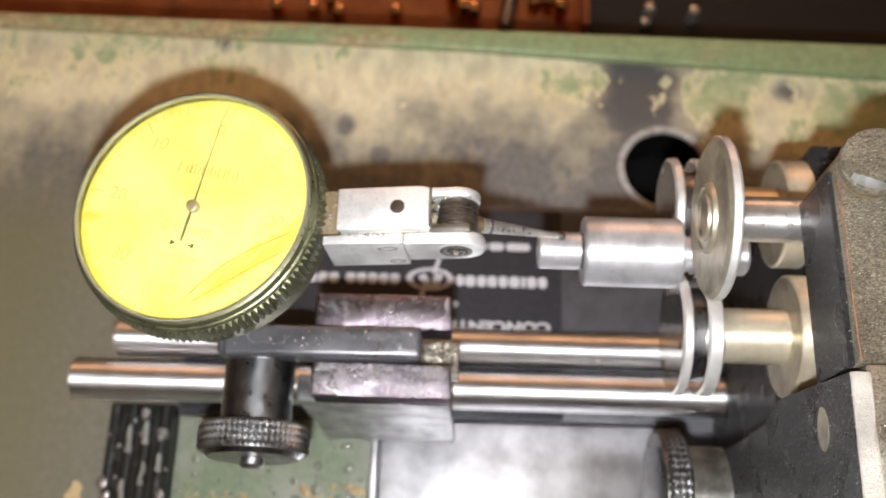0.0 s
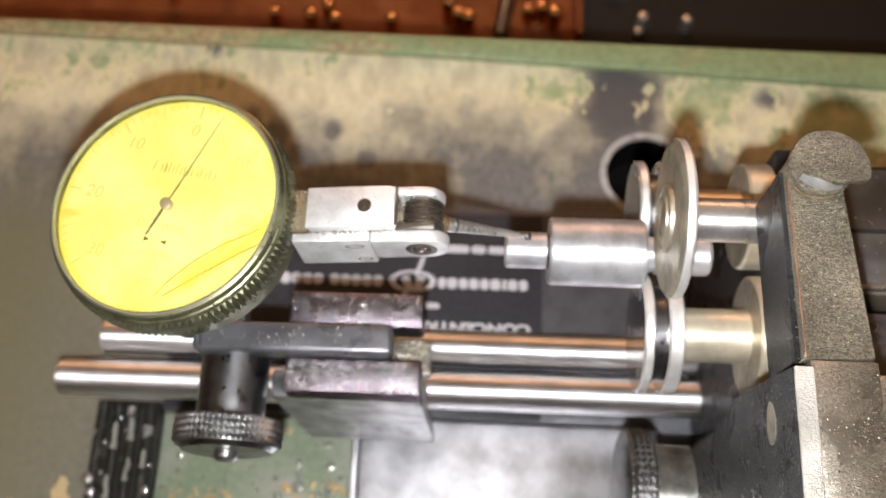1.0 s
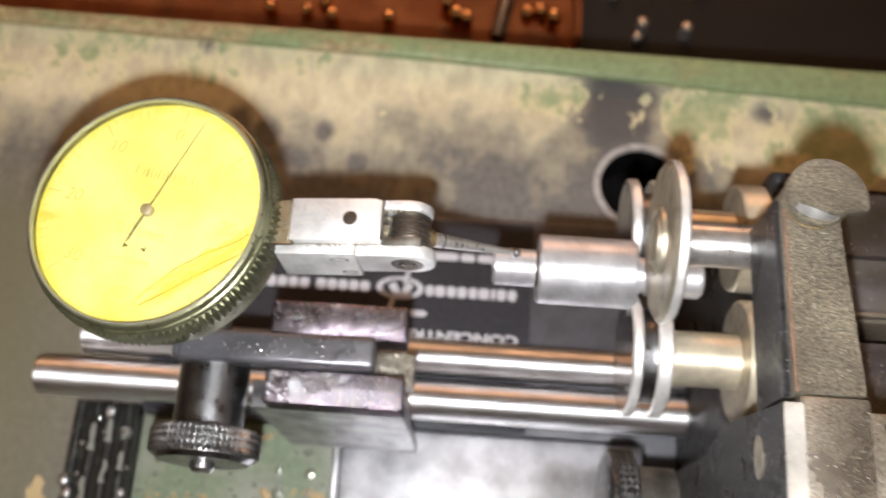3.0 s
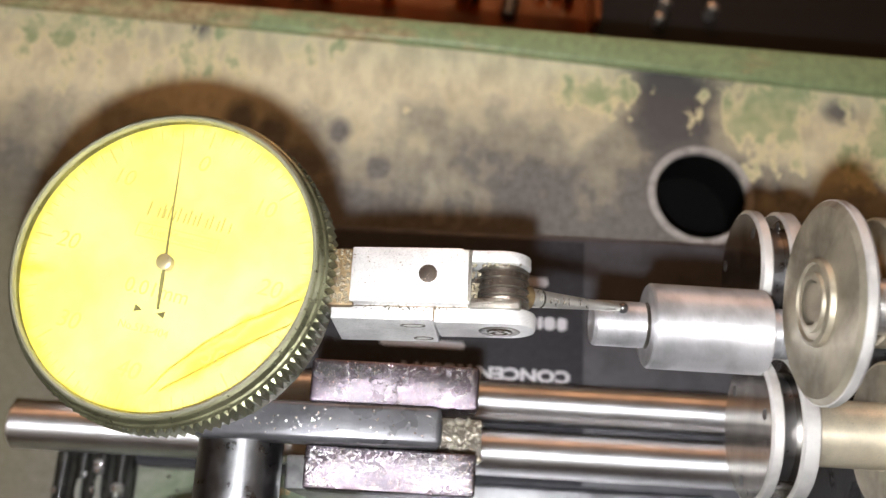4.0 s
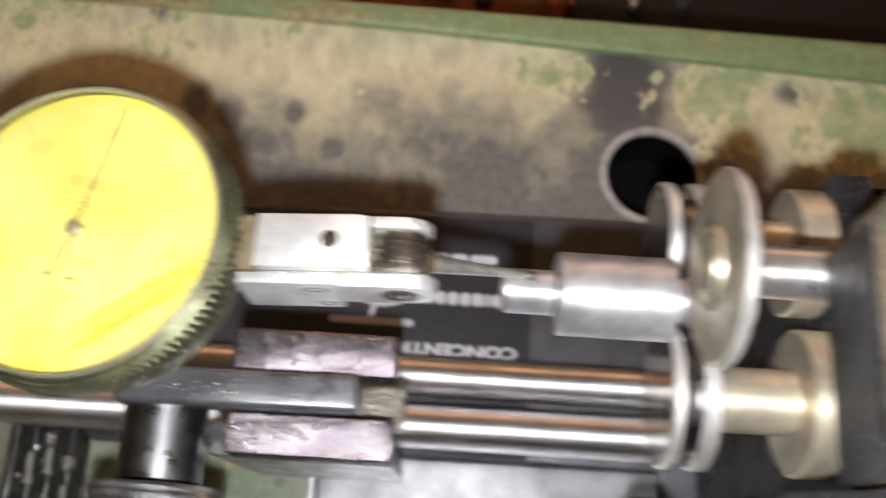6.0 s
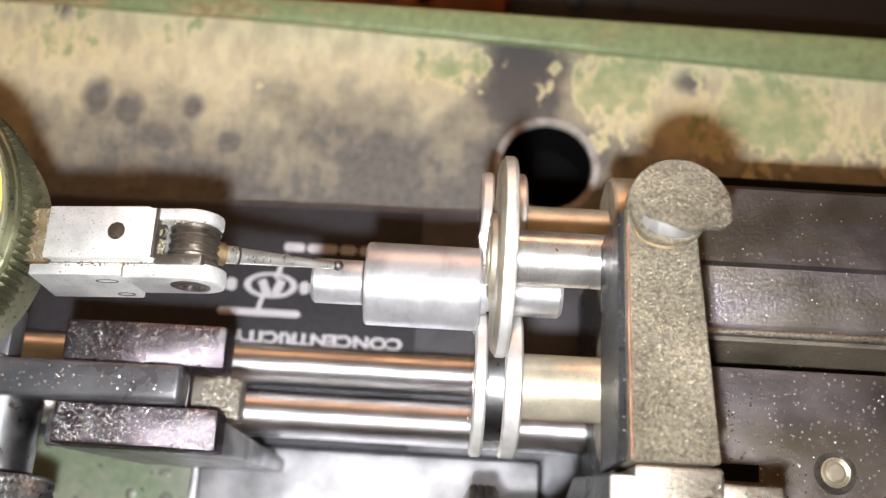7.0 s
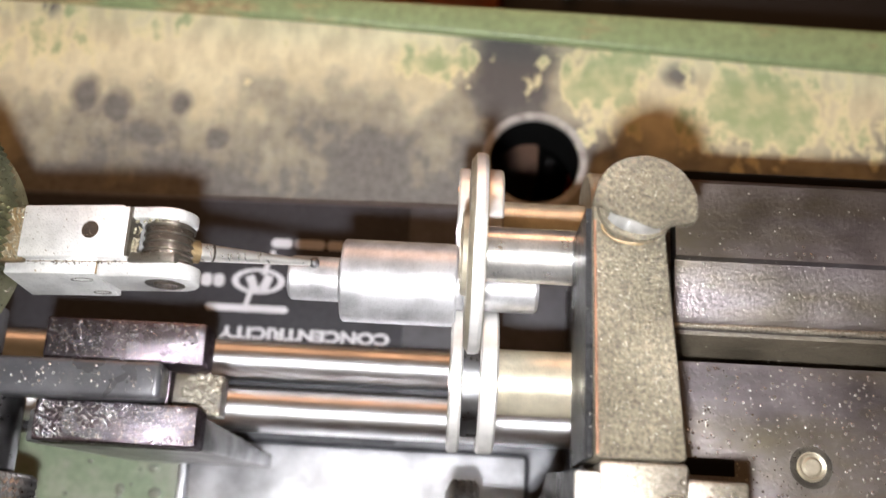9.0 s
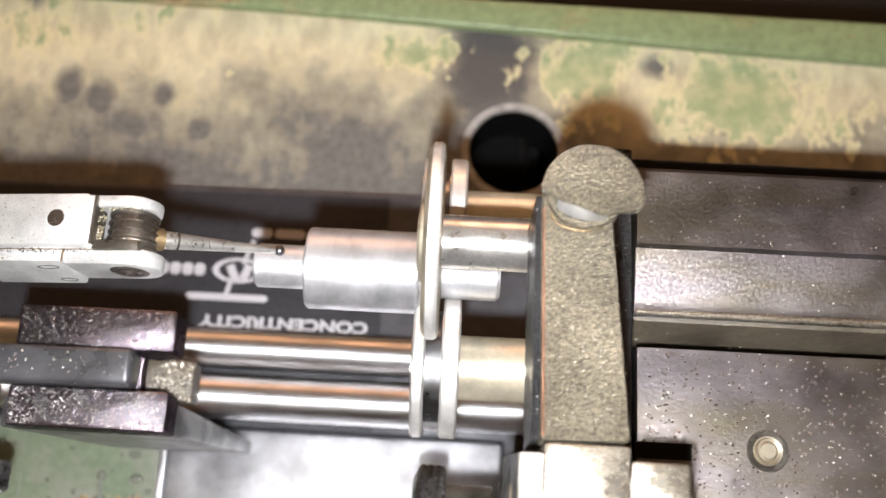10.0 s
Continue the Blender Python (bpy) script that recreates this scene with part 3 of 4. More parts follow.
for sx, sy, sr, sh in ((-71, 221, 2.6, 8), (-57, 221, 2.4, 7), (-50, 224, 2.8, 9), (-47, 219, 2.6, 8), (-25, 219, 2.6, 9), (-62, 236, 2.6, 8), (-33, 240, 2.5, 8), (-3, 224, 3.0, 15), (1, 220, 2.8, 13), (5, 219, 2.6, 12),
                       (28, 224, 2.6, 10), (33, 224, 2.4, 12), (38, 222, 2.8, 12), (8, 243, 3.0, 12), (-12, 246, 2.6, 9), (24, 247, 2.6, 9), (-90, 232, 2.6, 7), (-112, 228, 2.4, 7)):
    slug(sx, sy, sr, sh, COPPER, "bright copper-coloured turned slug in the tray")
for sx, sy, sr, sh in ((73, 225, 2.2, 7), (71, 219, 1.8, 6), (90, 224, 2.2, 7), (62, 241, 2.2, 7), (96, 246, 2.0, 7)):
    slug(sx, sy, sr, sh, STEEL, "dull steel turned slug on the dark cabinet top", -110)
stock = thing("steel_bar", at(19, 226, -105.5, 0, 0, -10), "grey steel bar stock lying in the tray", "bar")
part("bar", lathe([(-12, 0), (-12, 2.4), (-11.4, 3), (49, 3), (50, 2.4), (50, 0)], 32, "y"), GUN, stock)


# ---- gauge base ----
def base():
    b = thing("gauge_base", at(0, 0, 0), "black satin gauge base plate with white lettering", "base plate")
    out = [(-62, 42.5), (52, 42.5), (52, -70), (150, -70), (150, 97), (-62, 94)]
    part("plate", prism(out, 0.0, 4.9, 1.2, 3), GREYPLATE, b, "dark grey machined plate")
    part("label_sheet", prism([(-61, 43.2), (25.5, 43.2), (25.5, 93.8), (-61, 92.7)], 4.6, 5.0, 0.1), PLATE, b, "black printed label sheet")
    part("bare_plate", prism([(-15.5, -70), (51.8, -70), (51.8, 42.3), (-15.5, 42.3)], 0.0, 5.2, 0.8), BARE, b, "bare brushed steel front plate")
    part("oil_tray", prism([(-61.8, -70), (-16, -70), (-16, 42.3), (-61.8, 42.3)], 0.0, 1.6, 0.4), GREENBOX, b, "oily green enamelled tray floor")
    strip = part("edge_strip", prism([(-77, -70), (-62, -70), (-62, 44.5), (-77, 44.5)], 0.0, 4.6, 0.8), RIBS, b, "black ribbed edge strip with oil on it")
    for k in range(4):
        x = -75.2 + 3.7 * k
        part("rib", tube([(x, -69, 4.5), (x + 0.2, -20, 4.7), (x - 0.2, 10, 4.5), (x, 44, 4.6)], [1.2, 1.35, 1.25, 1.3], 12), RIBS, strip)
    part("tray_edge", box(-17.4, -15.7, -70, 42.2, 1.0, 5.3, 0.5, 3), BARE, b, "bright worn edge of the tray")
    beads("oil_spatter", OILDROP, strip, [(-76.5, -62.5, -10, 43, 5.2)], 70, 0.5, 1.7, 61, 0.6, "oil drops coloured pale for the highlights on wet ribs")
    beads("oil_spatter", TRAYDROP, b, [(-65, -18, 0, 41, 1.6)], 60, 0.4, 1.5, 62, 0.4)
    beads("chip_litter", CHIPS, b, [(-60, -45, 20, 26, 1.6), (-34, -18, 24.5, 28, 1.6), (-35, -31, 38, 40, 1.6)], 110, 0.25, 1.1, 63, 0.5, "tan metal chips and dirt in oil")
    for x, y0, y1, r, z in ((-74.9, 14, 22, 0.6, 5.7), (-71.4, 33, 39, 0.9, 5.7), (-71.7, 22, 27, 0.8, 5.7), (-67.8, 35, 40, 0.9, 5.7), (-67.6, 26, 31, 0.7, 5.7), (-64.2, 29, 33, 0.8, 5.7), (-64.0, 36, 38, 0.9, 5.7), (-60.6, 14, 24, 0.5, 1.6), (-17.2, 24, 38.5, 0.9, 1.6), (-29.4, 26, 31.5, 0.8, 1.6), (-22.6, 25, 28.5, 0.8, 1.6), (-46.2, 12, 34, 0.25, 1.6)):
        bow = 0.35 * math.sin(x * 7)
        part("oil_run", tube([(x, y0, z), (x + bow, 0.7 * y0 + 0.3 * y1, z), (x - bow, 0.3 * y0 + 0.7 * y1, z), (x, y1, z)], [r, r * 0.6, r * 0.75, r * 0.5], 10), OILRUN, b, "run of oil with its highlight put into a pale colour")

    # the maker's line, upside down to this side: plain letter-sized bars
    def bars(name, x_start, y, widths, height):
        x = x_start
        for w, gap in widths:
            w, gap = w + gap * 0.45, gap * 0.55
            c, hh = min(w * 0.35, 0.55), height / 2
            part(name, prism([(x - w, y - hh + c), (x - w + c, y - hh), (x - c, y - hh), (x, y - hh + c), (x, y + hh - c), (x - c, y + hh), (x - w + c, y + hh), (x - w, y + hh - c)], 4.98, 5.05, 0), WHITE_INK, b, "white printed bar")
            x -= w + gap
    bars("maker_word", 22.0, 75.6, [(1.7, 0.75), (2.0, 0.6), (0.7, 0.7), (2.2, 0.6), (1.8, 0.7), (2.0, 0.6), (1.8, 0.7), (2.2, 0.5), (1.7, 0.5)], 2.7)
    bars("maker_word", -12.8, 75.6, [(2.0, 0.6)] * 5, 2.7)
    bars("maker_word", -27.2, 75.6, [(2.0, 0.6)] * 5, 2.7)
    bars("small_line", 18.0, 84.4, [(5.2, 1.0), (3.2, 0.8), (6, 1), (4, 1)], 2.0)
    bars("small_line", 1.2, 69.8, [(17.4, 0)], 1.5)
    title = writing("title_line", "CONCENTRICITY", 3.4, WHITE_INK, b, 5.2, 64.7, 5.04, 180, 0.0, 0.14)
    title.scale.x = 35.6 / (title.dimensions.x * 1000)
    ring = shape()
    add(ring, lathe([(5.0, 4.2), (5.06, 4.2), (5.06, 5.6), (5.0, 5.6)], 48, "z"))
    for v in ring.verts:
        v.co.y *= 0.5
    moved(ring, -5.6, 75.8, 0)
    add(ring, moved(box(-2.4, -0.6, -1.9, 1.9, 5.0, 5.07, 0), -5.4, 75.8, 0, rz=25))
    add(ring, moved(box(0.6, 2.4, -1.6, 1.9, 5.0, 5.07, 0), -5.4, 75.8, 0, rz=-20))
    add(ring, moved(box(-0.5, 0.5, 1.5, 7.2, 5.0, 5.07, 0), -5.2, 75.8, 0, rz=-18))
    add(ring, moved(box(-0.5, 0.5, -7, -1.8, 5.0, 5.07, 0), -6.4, 75.8, 0, rz=-14))
    part("emblem", ring, WHITE_INK, b, "white oval emblem")


base()


def rod(x0, y, z, r, x1, label):
    t = thing("guide_rod", at(x0, y, z), label, "rod", "guide rods")
    L = x1 - x0
    part("bar", lathe([(0, 0), (0, r - 0.7), (0.5, r), (L - 0.5, r), (L, r - 0.5), (L, 0)], 48), ROD, t)


rod(-83, 47.6, 13.4, 4.2, 66, "long polished steel guide rod with chamfered end")
rod(-74.5, 57.2, 13.4, 3.9, 66, "polished steel guide rod lying behind its twin")


# ---- indicator holder ----
def holder():
    h = thing("indicator_holder", at(-33, 40, 17), "black steel holder block with clamping bar and knurled knob", "holder")
    def loc(bm):
        return moved(bm, 33, -40, -17)
    part("rear_jaw", loc(box(-23.5, 0, 46.2, 52.4, 60.5, 67, 0.5)), BLOCK, h, "black oily pitted steel jaw")
    part("front_jaw", loc(box(-23.4, 0.05, 34.5, 40.4, 60.5, 66.6, 0.5)), BLOCK, h, "black oily pitted steel jaw")
    part("groove_floor", loc(box(-23.3, 1.3, 40.2, 46.4, 54, 58.5, 0.3)), OILYBROWN, h, "grimy floor of the groove")
    part("clamp_bar", loc(moved(box(-33, 0, -2.7, 2.7, -2.6, 2.6, 0.9, 4), -5.0, 43.3, 67.4, rz=0.6)), BARMAT, h, "smooth black clamping bar with rounded end")
    part("bar_boss", loc(box(-39.2, -30.5, 40.6, 46.4, 57, 69.2, 1.0, 3)), BARMAT, h)
    part("stem", loc(moved(lathe([(0, 0), (0, 5.2), (0.6, 5.9), (11.0, 5.9), (11.6, 5.3), (12.4, 5.3), (12.4, 0)], 48, "y"), -32.7, 29.8, 62.5)), GUN, h, "round blackened steel stem")
    knob = part("knob", loc(moved(knurled(4.6, 9.1, 120, 8, 0.42, "y"), -32.7, 25.2, 62.5)), KNURL, h, "knurled black steel thumb knob")
    part("knob_face", loc(moved(lathe([(0, 0), (0, 7.6), (1.0, 8.6), (1.2, 0)], 48, "y"), -32.7, 24.4, 62.5)), GUN, knob)
    part("stud", loc(moved(lathe([(0, 0), (0, 1.5), (0.5, 2.0), (2.2, 2.0), (2.2, 0)], 24, "y"), -32.7, 22.8, 62.5)), KNURL, knob)
    part("slide", loc(box(-23.2, -6, 39.9, 51.8, 46, 60.6, 0.6)), BLOCK, h, "dark lower slide under the jaws")
    apron = shape()
    ends = []
    for x, lean in ((-26.5, -0.5), (-0.05, 1.2)):
        ends.append([apron.verts.new((x + lean * (60.55 - z) / 55, y, z)) for y, z in ((34.7, 60.55), (39.6, 60.55), (40.0, 5.3), (37.4, 5.3))])
    apron.faces.new(ends[0]), apron.faces.new(ends[1][::-1])
    for k in range(4):
        apron.faces.new((ends[0][k], ends[1][k], ends[1][(k + 1) % 4], ends[0][(k + 1) % 4]))
    bmesh.ops.bevel(apron, geom=list(apron.edges), offset=0.5, segments=2, affect="EDGES", profile=0.5)
    part("apron", loc(apron), APRON, h, "smooth grey steel front of the holder")
    part("column", loc(box(-22, -14.5, 43.5, 51.5, 9.0, 54.2, 0.5)), BLOCK, h)
    part("rod_clamp", loc(box(-23, -15, 42, 62, 8.0, 19.5, 0.5)), BLOCK, h)
    beads("oil_film", OILFILM, h, [(10, 32.3, 6.7, 11.9, 49.97)], 3200, 0.05, 0.2, 11, 0.22)
    beads("oil_film", OILFILM, h, [(10, 32.3, -5.0, 0.0, 49.57)], 3600, 0.05, 0.22, 12, 0.24)
    beads("oil_spatter", OILDROP, h, [(10, 32.6, 6.6, 12, 49.98)], 900, 0.04, 0.16, 15, 0.5)
    beads("oil_spatter", OILDROP, h, [(10, 32.6, -5.1, 0.1, 49.58)], 1400, 0.04, 0.2, 16, 0.55)
    beads("groove_grit", GRIT, h, [(28.5, 34.0, 0.5, 6.1, 41.55)], 150, 0.12, 0.6, 13, 0.7, label="gritty oil in the groove")
    beads("oil_spatter", OILDROP, h, [(-3, 27, 1.6, 5.0, 53.0)], 150, 0.05, 0.22, 14, 0.45)
    part("post", loc(moved(lathe([(0, 0), (0, 4.0), (17, 4.0), (17, 0)], 32, "z"), -38.0, 50.0, 66)), GUN, h)
    part("post_foot", loc(box(-43, -31, 44, 54, 62, 67, 0.8)), BARMAT, h)


holder()


# ---- dial test indicator ----
DIAL_TILT = -9.0
dti = thing("dial_indicator", at(-38.9, 56.6, 94.0, 0, DIAL_TILT, 0), "lever dial indicator with yellow face and knurled olive bezel", "dial indicator")
ZERO = -12.5   # turn of the dial's zero about its own axis


def indicator():
    part("case", lathe([(-11.5, 0), (-11.5, 16.5), (-10.5, 17.8), (-5.0, 18.2), (-5.0, 0)], 96, "z"), BEZEL, dti)
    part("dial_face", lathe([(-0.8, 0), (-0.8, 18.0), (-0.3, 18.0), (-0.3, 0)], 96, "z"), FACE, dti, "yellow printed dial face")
    bz = part("bezel", lathe([(-5.2, 18.2), (-5.2, 18.5), (-0.9, 18.5), (-0.8, 19.0), (-0.4, 19.15), (0.1, 18.95), (0.25, 18.7), (0.6, 18.65), (1.2, 18.45), (1.5, 18.0), (1.2, 17.75), (0.2, 17.7), (-0.4, 17.9)], 128, "z"), BEZEL, dti, "olive grey bezel ring")
    part("knurl_ring", moved(knurled(4.4, 19.1, 232, 9, 0.8, "z", False), 0, 0, -5.4), BEZEL, bz, "scalloped grip edge")
    cr = part("crystal", lathe([(1.15, 17.75), (1.35, 15.0), (1.5, 8.0), (1.55, 0)], 96, "z"), CRYSTAL, dti, "clear plastic crystal with a crack")
    cr.visible_shadow = False
    part("crystal_rim", lathe([(1.0, 17.6), (1.55, 17.75), (1.62, 18.0), (1.45, 18.2)], 96, "z"), CRYSTAL_EDGE, cr, "crystal edge coloured pale for its bright highlight")
    # crack in the crystal: two thin crooked lines
    for pts in ([(16.9, -4.2), (14.5, -5.6), (10.5, -7.2), (6.4, -9.6), (2.4, -13.0), (0.2, -15.6)], [(17.0, -5.0), (16.2, -7.2), (11.8, -9.4), (7.0, -12.2), (1.8, -15.2)]):
        bm = tube([(x, y, 1.28) for x, y in pts], [0.03, 0.07, 0.05, 0.09, 0.07, 0.03][: len(pts)], 6)
        part("crack", bm, CRACK, cr)
    # printed scale
    bm = shape()
    for k in range(80):
        a = radians(ZERO + 90 - k * 4.5)
        long, wide = (2.3, 0.11) if k % 10 == 0 else (1.6, 0.08) if k % 5 == 0 else (1.1, 0.06)
        add(bm, moved(box(17.3 - long, 17.3, -wide, wide, -0.3, -0.26, 0), rz=math.degrees(a)))
    part("scale_marks", bm, DIAL_INK, dti, "fine printed scale marks")
    for k, txt in enumerate(("0", "10", "20", "30", "40", "30", "20", "10")):
        a = radians(ZERO + 90 - k * 45)
        writing("scale_number", txt, 2.9, DIAL_INK, dti, 12.9 * math.cos(a), 12.9 * math.sin(a), -0.28, ZERO, 0.12)
    c, s = math.cos(radians(ZERO)), math.sin(radians(ZERO))

    def spin(x, y):
        return x * c - y * s, x * s + y * c
    # maker's name: plain bars
    bm = shape()
    x = -4.6
    for w in (1.5, 0.4, 0.9, 1.0, 0.9, 1.2, 1.1, 1.2):
        add(bm, box(x, x + 0.2, 5.2, 7.0, -0.3, -0.26, 0)), add(bm, box(x + w - 0.2, x + w, 5.2, 6.5, -0.3, -0.26, 0))
        x += w + 0.35
    part("maker_mark", moved(bm, rz=ZERO), MARK_INK, dti, "faded maker's mark as bars")
    bx = shape()
    for e in ((-5.2, 5.2, 4.1, 4.2), (-5.2, 5.2, 2.5, 2.6), (-5.2, -5.1, 2.5, 4.2), (5.1, 5.2, 2.5, 4.2)):
        add(bx, box(*e, -0.3, -0.26, 0))
    part("text_frame", moved(bx, rz=ZERO), DIAL_INK, dti)
    writing("dial_text", "Anti-Magnetic", 1.35, DIAL_INK, dti, *spin(0, 3.35), -0.28, ZERO)
    writing("dial_text", "0.01mm", 2.5, DIAL_INK, dti, *spin(0, -3.4), -0.28, ZERO)
    writing("dial_text", "No.513-404", 1.3, DIAL_INK, dti, *spin(0, -8.0), -0.28, ZERO)
    for sx in (-1, 1):
        tri = shape()
        vs = [tri.verts.new((*spin(sx * 1.9, -5.4), -0.26)), tri.verts.new((*spin(sx * 0.9, -5.9), -0.26)), tri.verts.new((*spin(sx * 1.9, -6.3), -0.26))]
        tri.faces.new(vs)
        tri.faces.ensure_lookup_table()
        bmesh.ops.solidify(tri, geom=list(tri.faces), thickness=0.05)
        part("arrow_mark", tri, NEEDLE_INK, dti)
    # body, neck and fork
    part("neck", box(18.2, 21.6, -3.6, 3.4, -9.5, -3.6, 0.3), BROWN, dti, "brown gummed joint behind the body")
    body = shape()
    prof = [(-3.1, -3.2), (3.3, -3.2), (3.3, -10.5), (-3.1, -10.5)]
    vs = [body.verts.new((21.2, y, z)) for y, z in prof]
    f = body.faces.new(vs)
    up = bmesh.ops.extrude_face_region(body, geom=[f])
    for v in (g for g in up["geom"] if isinstance(g, bmesh.types.BMVert)):
        v.co.x = 35.2
    bmesh.ops.bevel(body, geom=list(body.edges), offset=0.25, segments=2, affect="EDGES", profile=0.5)
    part("body", body, SATIN, dti, "satin chrome indicator body")
    rail = shape()
    vs = [rail.verts.new((18.9, y, z)) for y, z in [(-3.12, -4.4), (-3.12, -11.8), (-5.6, -11.8), (-5.8, -11.4), (-4.9, -4.4)]]
    f = rail.faces.new(vs)
    up = bmesh.ops.extrude_face_region(rail, geom=[f])
    for v in (g for g in up["geom"] if isinstance(g, bmesh.types.BMVert)):
        v.co.x = 30.9
    bmesh.ops.bevel(rail, geom=list(rail.edges), offset=0.15, segments=2, affect="EDGES", profile=0.5)
    part("dovetail_rail", rail, SATIN, dti, "satin chrome dovetail rail")
    for x0, y0, z0, half in ((28.4, -5.16, -6.2, 1.5), (29.2, -5.68, -10.2, 1.2)):
        oval = lathe([(-0.04, 0.84), (0.04, 0.84), (0.04, 1.0), (-0.04, 1.0), (-0.04, 0.84)], 32, "z")
        for v in oval.verts:
            v.co.x, v.co.y = v.co.x * half, v.co.y * 0.5
        part("oval_mark", moved(oval, x0, y0, z0, rx=83), DARKPIN, dti)
    top = [(21.3, -3.2), (34.0, -3.2), (34.5, -2.9), (34.75, -2.3), (34.75, 2.5), (34.5, 3.1), (34.0, 3.35), (21.3, 3.35)]
    part("cover_plate", prism(top, -3.25, -2.85, 0.12), SATIN, dti, "flat satin chrome cover plate")
    part("joint", box(34.9, 35.3, -3.0, 3.2, -6.0, -3.12, 0), DARKPIN, dti, "dirty joint beside the fork")
    beads("rust_specks", BROWN, dti, [(21.5, 34.6, -3.0, 3.2, -2.87), (22, 40, -5.0, -3.4, -4.4)], 220, 0.025, 0.11, 51, 0.3)
    beads("grime", CASTBEAD, dti, [(18.4, 21.3, -3.3, 3.2, -3.62)], 260, 0.06, 0.26, 52)
    def cheek(x0, xr, y0, y1, zc, r):
        """A fork cheek: flat bar with a round end."""
        out = [(x0, zc - r), (x0, zc + r)] + [(xr - r + r * math.sin(a), zc + r * math.cos(a)) for a in (math.pi * k / 14 for k in range(15))]
        return moved(prism(out, -y1, -y0, 0.3), rx=90)
    part("cheek", cheek(34.6, 42.0, 1.9, 3.4, -6.9, 3.4), SATIN, dti, "chrome fork cheek")
    part("cheek", cheek(31.02, 42.6, -5.2, -3.12, -7.9, 3.5), SATIN, dti, "chrome fork cheek")
    pv = part("pivot", moved(lathe([(0, 0), (0, 2.7), (0.3, 2.9), (4.8, 2.9), (5.1, 2.7), (5.1, 0)], 40, "y"), 38.7, -3.2, -6.9), DIRTYPIN, dti, "dark grimy pivot drum")
    for y0, wide in ((-2.75, 0.55), (-1.9, 0.4), (-0.9, 0.35), (0.2, 0.35), (1.15, 0.5)):
        part("drum_ring", moved(lathe([(0, 2.8), (0.12, 3.1), (wide - 0.1, 3.1), (wide, 2.8)], 40, "y"), 38.7, y0, -6.9), DARKPIN, pv)
    part("spacer", box(34.9, 41.0, -3.5, -2.2, -8.0, -3.9, 0.3), DARKPIN, dti)
    part("screw_recess", moved(lathe([(0, 1.5), (-0.05, 1.6), (-0.05, 2.35), (0, 2.45)], 40, "y"), 38.4, -5.2, -8.0), DARKPIN, dti, "grimy ring round the pivot screw")
    part("pivot_screw", moved(lathe([(-0.1, 0), (-0.1, 0.5), (0.1, 0.6), (0.1, 0.9), (-0.1, 1.0), (-0.1, 1.3), (0.1, 1.5), (1.2, 1.5), (1.2, 0)], 32, "y"), 38.4, -5.3, -8.0), DIRTYPIN, dti, "grimy slotted pivot screw")
    part("body_screw", moved(lathe([(0, 0), (0, 1.1), (0.25, 1.1), (0.3, 0.9), (0.3, 0)], 32, "z"), 30.3, 0.2, -3.08), DIRTYPIN, dti, "grimy dark round screw head")
    part("seam", box(21.4, 35.0, -3.42, -3.3, -4.5, -4.36, 0), BROWN, dti, "dirty seam along the body")
    part("seam", box(30.9, 31.06, -4.9, -3.4, -5.0, -4.36, 0), BROWN, dti)
    beads("grime", DARKPIN, dti, [(21.4, 34.8, -3.75, -3.2, -4.4)], 110, 0.04, 0.16, 53, 0.5)
    beads("grime", CASTBEAD, dti, [(34.9, 36.2, -3.0, 2.0, -4.2), (36.4, 41.2, 1.5, 1.9, -4.0)], 130, 0.06, 0.3, 54, 0.7)


indicator()

needle = part("pointer", tube([(0, -5.6, 0), (0, -2.0, 0), (0, 0, 0), (0, 8, 0), (0, 16.2, 0)], [0.16, 0.24, 0.16, 0.09, 0.035], 8), NEEDLE_INK, dti, "thin dark pointer needle")
part("hub", lathe([(-0.3, 0), (-0.3, 0.95), (0.75, 0.95), (0.9, 0.7), (0.9, 0)], 32, "z"), DISC, dti, "bright pointer hub")

# stylus reaching to the work, in the world's axes
inv = dti.matrix_world.inverted()


def stylus():
    def w(x, y, z):
        p = inv @ Vector((x * MM, y * MM, z * MM))
        return tuple(c / MM for c in p)
    part("stylus", tube([w(1.5, 55.7, 92.6), w(5.2, 56.2, 90.4), w(5.4, 56.2, 90.3), w(16.3, 57.8, 83.0)], [1.2, 1.12, 1.05, 0.42], 20), STEEL, dti, "tapered steel stylus")
    part("stylus_groove", tube([w(5.0, 56.17, 90.5), w(5.25, 56.2, 90.35)], [1.16, 1.16], 20), DARKPIN, dti)
    part("stylus_collar", tube([w(1.2, 55.7, 92.8), w(3.6, 56.0, 91.3)], [1.5, 1.45], 20), BROWN, dti)
    ball = shape()
    bmesh.ops.create_uvsphere(ball, u_segments=20, v_segments=12, radius=0.72)
    moved(ball, *w(16.9, 57.9, 82.7))
    part("stylus_ball", ball, GUN, dti, "small dark contact ball")


stylus()


# ---- the turned work on its rollers ----
WORK = (13.4, 56.6, 79.6)
work = thing("turned_punch", at(*WORK), "bright turned aluminium punch lying on rollers", "punch", )
part("pin", lathe([(0, 0), (0, 2.6), (0.4, 3.0), (6.7, 3.0), (6.85, 2.6), (7.3, 2.6), (7.3, 0)], 64), TURNED, work, "narrow turned pin with a dark ring at its shoulder")
# dark ring laid into the groove between pin and body
part("shoulder_ring", lathe([(6.8, 2.66), (7.0, 2.85), (7.25, 3.1)], 48), DARKPIN, work)
